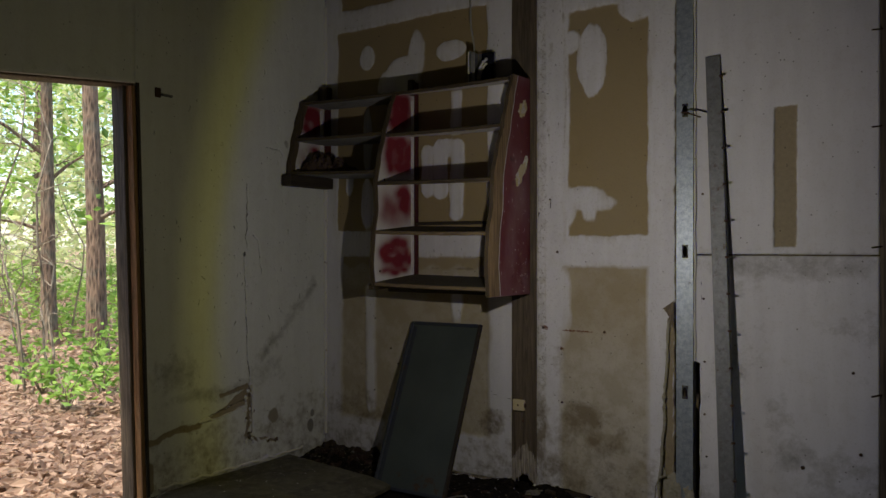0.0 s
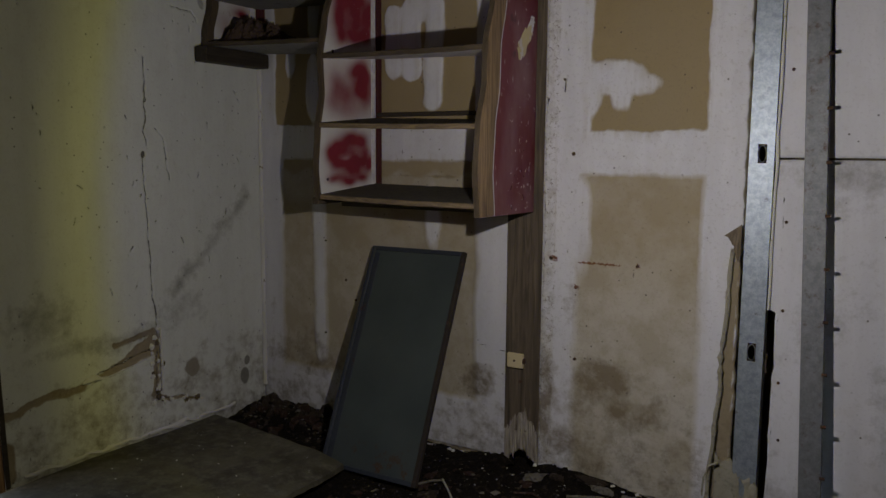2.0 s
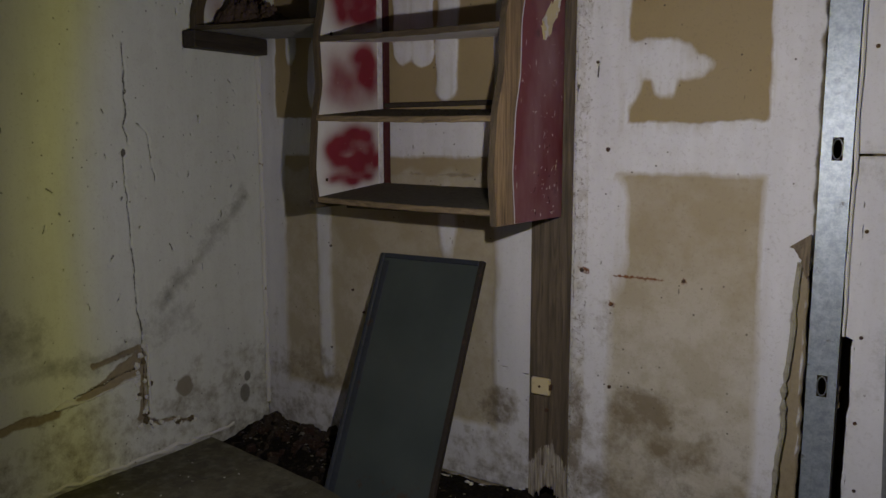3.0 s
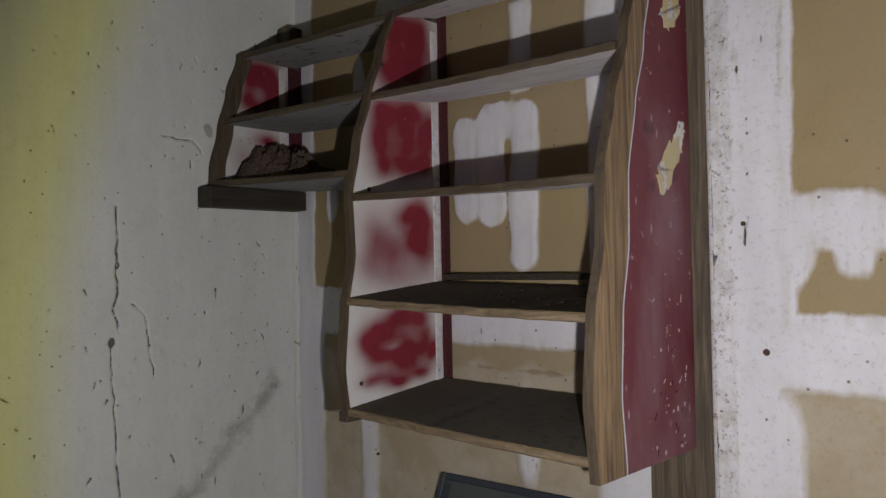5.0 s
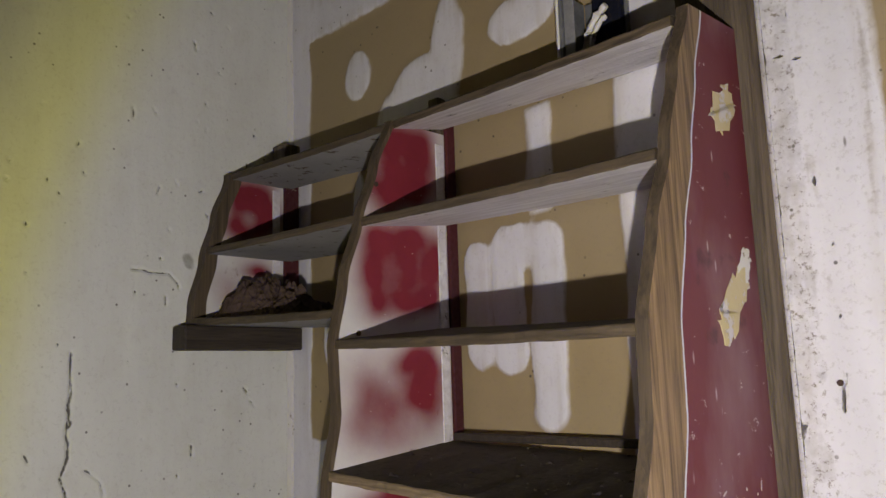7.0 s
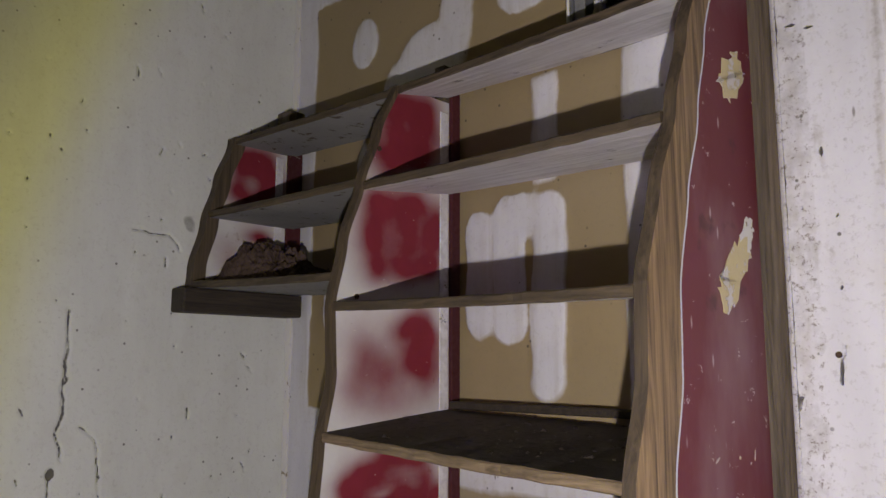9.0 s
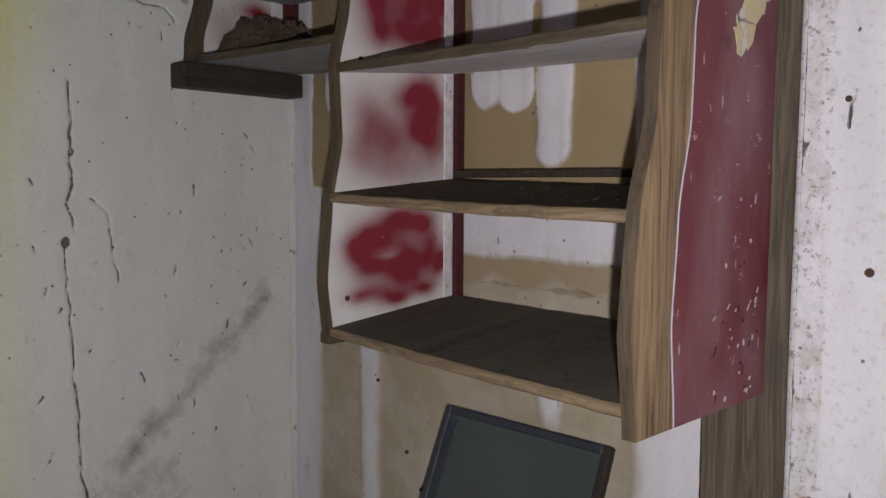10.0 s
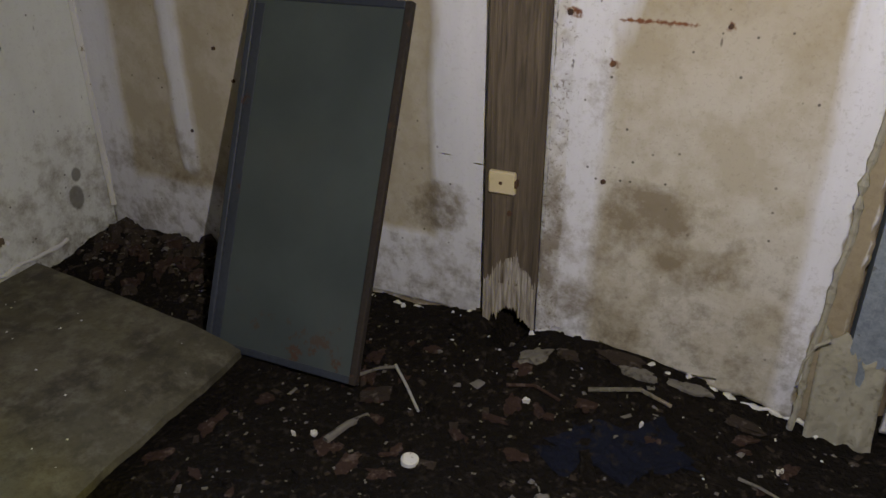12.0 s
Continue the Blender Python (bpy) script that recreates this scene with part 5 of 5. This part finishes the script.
scatter("pale_crumbs", 420, lambda r: (r.uniform(-2.5, -1.0), 3.86 - 0.8 * r.random()), 0.008, M_PALEBITS, "pale brown crumbs of rotten wood and plaster", "debris", 35, 0.4, 0.003)
scatter("corner_crumbs", 160, lambda r: (r.uniform(-3.38, -2.65), 3.97 - abs(r.gauss(0, 0.12))), 0.010, M_PALEBITS, "pale crumbs of plaster in the corner", "debris", 36, 0.5, 0.006)
scatter("leaf_scraps", 80, open_floor, 0.02, M_CHIPS, "dead brown leaf scraps on the floor", "leaves", 24, 0.12, 0.004)


def on_board(r):
    return r.uniform(-3.3, -2.55), r.uniform(2.2, 3.5)


vs, fs = [], []
r = random.Random(25)
for _ in range(60):
    x, y = on_board(r)
    s = r.uniform(0.0012, 0.004)
    b = len(vs)
    z = 0.062 + 0.012 * noise.noise((x * 1.5, y * 1.5, 3)) + 0.003 * noise.noise((x * 12, y * 12, 3))
    vs += [(x - s, y - s, z), (x + s, y - s * 0.6, z), (x + s * 0.7, y + s, z), (x - s, y + s * 0.8, z), (x, y, z + s)]
    fs += [(b, b + 1, b + 4), (b + 1, b + 2, b + 4), (b + 2, b + 3, b + 4), (b + 3, b, b + 4), (b + 3, b + 2, b + 1, b)]
me = bpy.data.meshes.new("board_crumbs")
me.from_pydata(vs, [], fs)
me.materials.append(M_PAPER)
tagged(new("board_crumbs", me), "white crumbs scattered on the board", "debris", kind="stuff")

# crumbs on the dusty shelf
vs, fs = [], []
for _ in range(190):
    a = r.random()
    x, y = -2.64 + 0.73 * a ** 0.6, r.uniform(3.58, 3.96)
    z = 1.44 - 0.015 * (x + 2.655) / 0.756 - 0.003 * math.sin(math.pi * (x + 2.655) / 0.756) + 0.034 * (y - 3.54) / 0.418
    s = 0.0012 + 0.0055 * r.random() ** 4
    b = len(vs)
    vs += [(x - s, y - s, z), (x + s, y - s * 0.6, z), (x + s * 0.7, y + s, z), (x - s, y + s * 0.8, z), (x + s * r.uniform(-0.7, 0.7), y + s * r.uniform(-0.7, 0.7), z + s * r.uniform(0.4, 1.0))]
    fs += [(b, b + 1, b + 4), (b + 1, b + 2, b + 4), (b + 2, b + 3, b + 4), (b + 3, b, b + 4), (b + 3, b + 2, b + 1, b)]
me = bpy.data.meshes.new("shelf_crumbs")
me.from_pydata(vs, [], fs)
me.materials.append(M_CHIPS)
tagged(new("shelf_crumbs", me), "dark dirt crumbs on the dusty shelf", "debris", kind="stuff")

x, y = -1.941, 3.382
z = floor_height(x, y)
tagged(part("round_cap", tube([(x, y, z - 0.004), (x, y, z + 0.012), (x + 0.001, y, z + 0.015)], [0.021, 0.021, 0.016], 18), M_CAP), "small dirty white round cap on the dirt floor", "cap")


def stick(points, radius, material, label):
    pts = [(a, b, floor_height(a, b) + radius * 0.7 + c) for a, b, c in points]
    tagged(part("stick", tube(pts, [radius * (1 - 0.3 * k / len(pts)) for k in range(len(pts))], 7), material), label, "stick", "sticks on the floor")


stick([(-2.153, 3.364, 0.004), (-2.13, 3.43, 0.012), (-2.106, 3.487, 0.008)], 0.010, M_PALEBITS, "short grey splintered stick on the dirt")
stick([(-2.20, 3.613, 0.01), (-2.155, 3.645, 0.014), (-2.11, 3.665, 0.012)], 0.005, M_PALEBITS, "thin pale splinter beside the cabinet door")
stick([(-2.119, 3.667, 0.012), (-2.06, 3.612, 0.014), (-1.999, 3.552, 0.004)], 0.0045, M_CABLE, "thin white twig on the soil")
stick([(-1.247, 3.625, 0.004), (-1.20, 3.618, 0.008), (-1.153, 3.606, 0.004)], 0.004, M_PALEBITS, "thin pale splinter on the dirt")
stick([(-1.62, 3.74, 0.01), (-1.50, 3.78, 0.02), (-1.42, 3.77, 0.012)], 0.006, M_TWIG, "short brown stick near the wall")
stick([(-1.82, 3.70, 0.006), (-1.75, 3.715, 0.01), (-1.68, 3.70, 0.006)], 0.005, M_ROTLEAF, "rotten reddish stick near the wall")

# fallen plaster, rotten scraps and pale bits on the soil


def flat_piece(name, x, y, w, d, turn, thick, material, label, group, seed):
    """A broken flat lump with a ragged outline."""
    m = pose(x, y, floor_height(x, y) + thick * 0.35, 5 * math.sin(seed), 5 * math.cos(seed * 2), turn)
    bm = bmesh.new()
    bmesh.ops.create_icosphere(bm, subdivisions=3, radius=1)
    for q in bm.verts:
        c = q.co * (0.72 + 0.6 * noise.noise((q.co.x * 1.8 + seed * 7, q.co.y * 1.8, q.co.z)) + 0.24 * noise.noise((q.co.x * 6, q.co.y * 6 + seed, 3)))
        q.co = m @ Vector((c.x * w / 2, c.y * d / 2, max(-0.5, min(0.6, c.z * 2)) * thick))
    tagged(part(name, bm, material), label, "debris", group)


for k, (x, y, w, d, turn, material) in enumerate(((-1.56, 3.868, 0.17, 0.05, 3, M_CHIPS), (-1.52, 3.84, 0.10, 0.04, -5, M_PALEBITS), (-1.39, 3.852, 0.15, 0.05, -8, M_PALEBITS), (-1.70, 3.83, 0.07, 0.05, 20, M_CHIPS), (-1.78, 3.80, 0.10, 0.06, 40, M_PALEBITS), (-2.12, 3.565, 0.11, 0.06, 35, M_CHIPS), (-1.25, 3.80, 0.12, 0.05, -12, M_CHIPS))):
    flat_piece("plaster_piece", x, y, w, d, turn, 0.016, material, "broken grey piece of fallen wallboard", "broken wallboard", k)
for k, (x, y, r0) in enumerate(((-2.196, 3.383, 0.022), (-1.759, 3.678, 0.024), (-1.477, 3.693, 0.016), (-1.63, 3.387, 0.05), (-2.24, 3.36, 0.014), (-1.58, 3.40, 0.03), (-1.16, 3.69, 0.02))):
    flat_piece("plaster_lump", x, y, r0, r0 * 0.8, 40 * k, 0.012, M_PALEBITS if r0 > 0.025 else M_CAP, "small pale crumbled plaster lump on the soil", "plaster lumps", 20 + k)
r = random.Random(47)
for k in range(46):
    x, y = r.uniform(-2.5, -1.05), r.uniform(3.12, 3.80)
    w = r.uniform(0.03, 0.10)
    flat_piece("rotten_scrap", x, y, w, w * r.uniform(0.35, 0.8), r.uniform(0, 180), 0.007, M_ROTLEAF, "rotten reddish-brown scrap trodden into the soil", "rotten scraps", 40 + k)
for k in range(16):
    x, y = r.uniform(-3.3, -2.72), r.uniform(3.72, 3.93)
    w = r.uniform(0.04, 0.10)
    flat_piece("rotten_scrap", x, y, w, w * r.uniform(0.4, 0.8), r.uniform(0, 180), 0.02, M_ROTLEAF, "crumbly reddish-brown scrap heaped in the corner", "rotten scraps", 90 + k)

# dark blue cloth trodden into the floor
bm = bmesh.new()
pts = []
for i in range(25):
    col = []
    for j in range(17):
        x = -1.64 + 0.27 * i / 24 + 0.09 * noise.noise((j * 0.25, i * 0.12, 9))
        y = 3.49 + 0.15 * j / 16 + 0.10 * noise.noise((i * 0.2, j * 0.15, 4)) + 0.08 * (i / 24)
        col.append(bm.verts.new((x, y, floor_height(x, y) + 0.004 + 0.009 * abs(noise.noise((x * 17, y * 22, 1))))))
    pts.append(col)
for i in range(24):
    for j in range(16):
        bm.faces.new((pts[i][j], pts[i + 1][j], pts[i + 1][j + 1], pts[i][j + 1]))
tagged(part("rag", bm, M_CLOTH_HOLLOW), "dirty dark blue rag trodden into the soil", "cloth")

# ---- outside the door ----


def ground_height(x, y):
    far = max(0, -x - 3.6)
    return -0.02 + 0.012 * far + 0.05 * noise.noise((x * 0.6, y * 0.6, 11)) * min(1, far) + 0.02 * noise.noise((x * 2.5, y * 2.5, 12)) * min(1, far)


gx = np.concatenate([[-600, -150, -60], np.linspace(-30, -3.45, 90)])
gy = np.concatenate([[-600, -120, -30], np.linspace(-8, 30, 110), [60, 150, 600]])
verts = [(x, y, ground_height(x, y) if x > -40 else 0.4) for y in gy for x in gx]
nx = len(gx)
faces = [(j * nx + i, j * nx + i + 1, (j + 1) * nx + i + 1, (j + 1) * nx + i) for j in range(len(gy) - 1) for i in range(nx - 1)]
far = len(verts)
verts += [(-3.45, -600, -0.12), (600, -600, -0.12), (600, 600, -0.12), (-3.45, 600, -0.12)]
faces.append((far, far + 1, far + 2, far + 3))
me = bpy.data.meshes.new("ground")
me.from_pydata(verts, [], faces)
me.materials.append(M_LITTER)
tagged(new("ground", me), "forest floor covered in brown leaf litter", "ground", kind="structure")


def leaves(count, place, size, seed, flat=0.0, narrow=0.5):
    """Bent leaves of two triangles each side, as vertex and face lists."""
    rng = np.random.RandomState(seed)
    c = np.array([place(rng) for _ in range(count)])
    d = rng.normal(size=(count, 3))
    d[:, 2] *= 1 - flat
    d /= np.linalg.norm(d, axis=1)[:, None]
    e = np.cross(d, rng.normal(size=(count, 3)) + (0, 0, 4 * flat))
    if flat:
        e = np.cross(np.cross(d, e) * (1 - flat) + np.array((0, 0, 1.0)) * flat, d)
    e /= np.linalg.norm(e, axis=1)[:, None]
    n = np.cross(d, e)
    s = size * rng.uniform(0.55, 1.15, (count, 1))
    verts = np.stack([c - d * s, c + e * s * narrow + n * s * 0.18, c + d * s, c - e * s * narrow + n * s * 0.18], 1).reshape(-1, 3)
    base = np.arange(count)[:, None] * 4
    faces = np.concatenate([base + (0, 1, 2), base + (0, 2, 3)])
    return verts, faces


def leaf_object(name, verts, faces, material, parent=None):
    me = bpy.data.meshes.new(name)
    me.from_pydata(verts.tolist(), [], faces.tolist())
    me.materials.append(material)
    ob = new(name, me)
    if parent is not None:
        ob.parent = parent
    return ob


def along_view(rng, near, far, low, high, spread=0.42, power=1.0):
    """A place in the wood past the door."""
    d = near + (far - near) * rng.rand() ** power
    x = -3.4 - d
    y = 2.25 + d * 0.66 + (0.7 + d * spread) * (rng.rand() - 0.5) * 2
    return x, y, ground_height(x, y) + low + (high - low) * rng.rand()


def litter_place(rng):
    x, y, _ = along_view(rng, 0.1, 14, 0, 0, 0.35, 1.3)
    return x, y, ground_height(x, y) + 0.012 + 0.02 * rng.rand()


v, f = leaves(15000, litter_place, 0.055, 61, 0.8, 0.42)
tagged(leaf_object("leaf_litter", v, f, M_DEADLEAF), "dry brown fallen oak leaves covering the ground", "leaves", kind="stuff")


def tree(x, y, height, radius, lean, boughs, label, seed, crown_leaves=1500):
    r = random.Random(seed)
    t = thing("tree", label, "tree", "trees outside the door")
    z0 = ground_height(x, y)
    pts, rad = [], []
    for k in range(26):
        a = k / 25
        pts.append((x + lean[0] * a * height + 0.05 * noise.noise((a * 4, seed, 0)), y + lean[1] * a * height + 0.05 * noise.noise((a * 4, seed, 5)), z0 - 0.1 + a * height))
        rad.append(radius * (1 - 0.75 * a) + radius * 0.5 * math.exp(-a * height / 0.18))
    part("trunk", tube(pts, rad, 14), M_BARK, t)
    tips = []
    for z, ang, length, rise in boughs:
        k = min(24, int(25 * z / height))
        p = Vector(pts[k])
        way = Vector((math.cos(ang), math.sin(ang), rise))
        q = [p + way * length * s + Vector((0, 0, 0.1 * length * math.sin(3 * s))) + 0.05 * length * Vector((noise.noise((s * 3, seed, ang)), noise.noise((s * 3, seed, ang + 4)), 0)) for s in (0, 0.3, 0.6, 1.0)]
        part("bough", tube(q, [radius * 0.28, radius * 0.2, radius * 0.13, 0.006], 7), M_BARK, t)
        tips.append(q[-1])
    top = Vector(pts[-1])
    cent = [top + Vector((r.gauss(0, 1.1), r.gauss(0, 1.1), r.uniform(-2.6, 0.8))) for _ in range(22)] + tips

    def crown(rng):
        c = cent[rng.randint(len(cent))]
        return c.x + rng.normal() * 0.38, c.y + rng.normal() * 0.38, c.z + rng.normal() * 0.28

    leaf_object("crown", *leaves(crown_leaves, crown, 0.10, seed), M_GREEN, t)
    return t


tree(-8.16, 5.52, 8.5, 0.118, (-0.012, -0.010), ((2.2, 0.9, 0.8, 0.3), (3.6, 2.4, 1.2, 0.2), (4.6, 5.0, 1.1, 0.4), (1.7, 0.4, 0.7, 0.15)), "tall forest tree with grey-brown furrowed bark", 71)
tree(-9.80, 5.92, 8.0, 0.102, (-0.008, -0.006), ((2.6, -1.9, 1.6, 0.5), (2.55, 1.3, 0.8, 0.7), (1.7, -2.2, 1.0, 0.1), (4.2, 3.5, 1.2, 0.4)), "forest tree with a low forked bough", 72)
tree(-16.5, 9.7, 9.0, 0.11, (0.004, 0.01), ((2.4, 0.5, 1.2, 0.3), (3.4, 3.5, 1.2, 0.3)), "thin forest tree among distant foliage", 73, 900)
tree(-15.2, 10.9, 8.5, 0.09, (0.01, -0.01), ((2.0, 1.5, 1.0, 0.3), (3.1, 4.5, 1.1, 0.3)), "thin forest tree among distant foliage", 74, 900)
tree(-21.0, 12.2, 10.0, 0.14, (0.0, 0.01), ((3.4, 0.5, 1.6, 0.3), (4.4, 3.5, 1.4, 0.3)), "tall distant forest tree with bare trunk", 75, 900)
tree(-19.0, 13.6, 9.5, 0.12, (-0.01, 0.0), ((2.4, 2.5, 1.2, 0.3), (4.4, 5.5, 1.4, 0.3)), "tall distant forest tree with bare trunk", 76, 900)


def shrub(x, y, tall, wide, count, material, size, label, seed):
    r = random.Random(seed)
    t = thing("shrub", label, "shrub", "undergrowth outside the door")
    z0 = ground_height(x, y)
    tips = []
    for _ in range(9):
        a, h = r.uniform(0, 6.28), tall * r.uniform(0.5, 1.05)
        w = wide * r.uniform(0.2, 1.0)
        q = [Vector((x, y, z0 - 0.03)), Vector((x + w * 0.35 * math.cos(a), y + w * 0.35 * math.sin(a), z0 + h * 0.6)), Vector((x + w * math.cos(a), y + w * math.sin(a), z0 + h))]
        part("stem", tube(q, [0.008, 0.006, 0.002], 5), M_TWIG, t)
        tips += [q[1] * 0.4 + q[2] * 0.6, q[2], q[1]]

    def spot(rng):
        c = tips[rng.randint(len(tips))]
        return c.x + rng.normal() * wide * 0.2, c.y + rng.normal() * wide * 0.2, max(z0 + 0.03, c.z + rng.normal() * tall * 0.1)

    leaf_object("foliage", *leaves(count, spot, size, seed, 0.45, 0.5), material, t)


for k, (x, y, tall, wide, count, size) in enumerate(((-5.9, 3.75, 0.36, 0.45, 110, 0.05), (-6.5, 4.45, 0.42, 0.5, 130, 0.055), (-7.0, 4.2, 0.4, 0.5, 110, 0.05), (-7.4, 5.05, 0.5, 0.45, 120, 0.055), (-8.6, 5.0, 0.4, 0.6, 110, 0.055), (-9.4, 6.7, 0.6, 0.8, 240, 0.06), (-10.6, 6.6, 0.6, 0.8, 240, 0.06), (-10.9, 7.9, 0.8, 0.9, 300, 0.065), (-12.2, 7.4, 0.8, 0.9, 300, 0.065), (-13.0, 9.2, 1.0, 1.0, 400, 0.07), (-5.6, 4.15, 0.35, 0.35, 160, 0.05), (-14.5, 8.6, 0.9, 1.1, 400, 0.07))):
    shrub(x, y, tall, wide, count, M_GREEN, size, "bright green leafy undergrowth shrub", 81 + k)

# thin bare saplings and vines
for k in range(26):
    r = random.Random(200 + k)
    d = r.uniform(3.2, 13)
    x, y = -3.4 - d, 2.25 + d * (0.66 + r.uniform(-0.3, 0.3))
    h = r.uniform(1.6, 4.5)
    q = [(x + r.uniform(-0.25, 0.25) * s * h * 0.5 + 0.06 * math.sin(s * 9 + k), y + 0.3 * (r.random() - 0.5) * s * h * 0.5 + 0.05 * math.cos(s * 7 + k), ground_height(x, y) - 0.05 + s * h) for s in [i / 8 for i in range(9)]]
    t = thing("sapling", "thin bare woodland sapling", "sapling", "saplings outside the door")
    part("stem", tube(q, [0.016 * (1 - 0.8 * i / 8) for i in range(9)], 6), M_TWIG, t)
    for _ in range(7):
        i = r.randint(3, 7)
        a = r.uniform(0, 6.28)
        p = Vector(q[i])
        part("twig", tube([p, p + Vector((0.25 * math.cos(a), 0.25 * math.sin(a), 0.1)), p + Vector((0.55 * math.cos(a), 0.55 * math.sin(a), 0.12))], [0.006, 0.004, 0.0015], 5), M_TWIG, t)

# the wood behind: clumps of needles and leaves with gaps
CLUMPS = np.random.RandomState(90)
hubs = [along_view(CLUMPS, 10, 34, 0.3, 10.0, 0.5, 0.8) for _ in range(430)]


def wood_place(rng):
    x, y, z = hubs[rng.randint(len(hubs))]
    return x + rng.normal() * 0.7, y + rng.normal() * 0.7, max(ground_height(x, y) + 0.05, z + rng.normal() * 0.4)


# far leaves carry the haze in their pale colour
tagged(leaf_object("far_foliage", *leaves(44000, wood_place, 0.14, 91, 0.3, 0.5), M_HAZEGREEN), "foliage of the wood behind, paled in colour for haze", "foliage", kind="stuff")
near_hubs = [along_view(CLUMPS, 4.5, 10, 1.6, 4.6, 0.45, 0.8) for _ in range(70)]


def bough_place(rng):
    x, y, z = near_hubs[rng.randint(len(near_hubs))]
    return x + rng.normal() * 0.3, y + rng.normal() * 0.3, z + rng.normal() * 0.14


tagged(leaf_object("hanging_foliage", *leaves(5200, bough_place, 0.06, 92, 0.5, 0.45), M_GREEN), "green leaves hanging from the boughs", "foliage", kind="stuff")
tagged(leaf_object("pine_foliage", *leaves(16000, lambda g: tuple(np.array(hubs[g.randint(160)]) * (1, 1, 1) + g.normal(size=3) * (0.6, 0.6, 0.25)), 0.12, 93, 0.2, 0.07), M_NEEDLE), "fine pine needles in the wood behind", "foliage", kind="stuff")
low_hubs = [along_view(CLUMPS, 9, 30, 0.05, 1.0, 0.5, 0.8) for _ in range(200)]


def low_place(rng):
    x, y, z = low_hubs[rng.randint(len(low_hubs))]
    return x + rng.normal() * 0.6, y + rng.normal() * 0.6, max(ground_height(x, y) + 0.03, z + rng.normal() * 0.25)


tagged(leaf_object("far_undergrowth", *leaves(6000, low_place, 0.09, 94, 0.5, 0.5), M_HAZEGREEN), "undergrowth between the trees, paled in colour for haze", "foliage", kind="stuff")


# unseen foliage added along the shed to block daylight entering the doorway
side_hubs = [(CLUMPS.uniform(-16, -4.0), CLUMPS.uniform(-13, -4.6), CLUMPS.uniform(0.2, 9.5)) for _ in range(420)]


def side_place(rng):
    x, y, z = side_hubs[rng.randint(len(side_hubs))]
    return x + rng.normal() * 0.6, y + rng.normal() * 0.6, max(0.05, z + rng.normal() * 0.45)


tagged(leaf_object("daylight_blocker", *leaves(46000, side_place, 0.19, 95, 0.3, 0.5), M_BLOCKLEAF), "unseen dark foliage added to block daylight at the doorway", "foliage", kind="stuff")
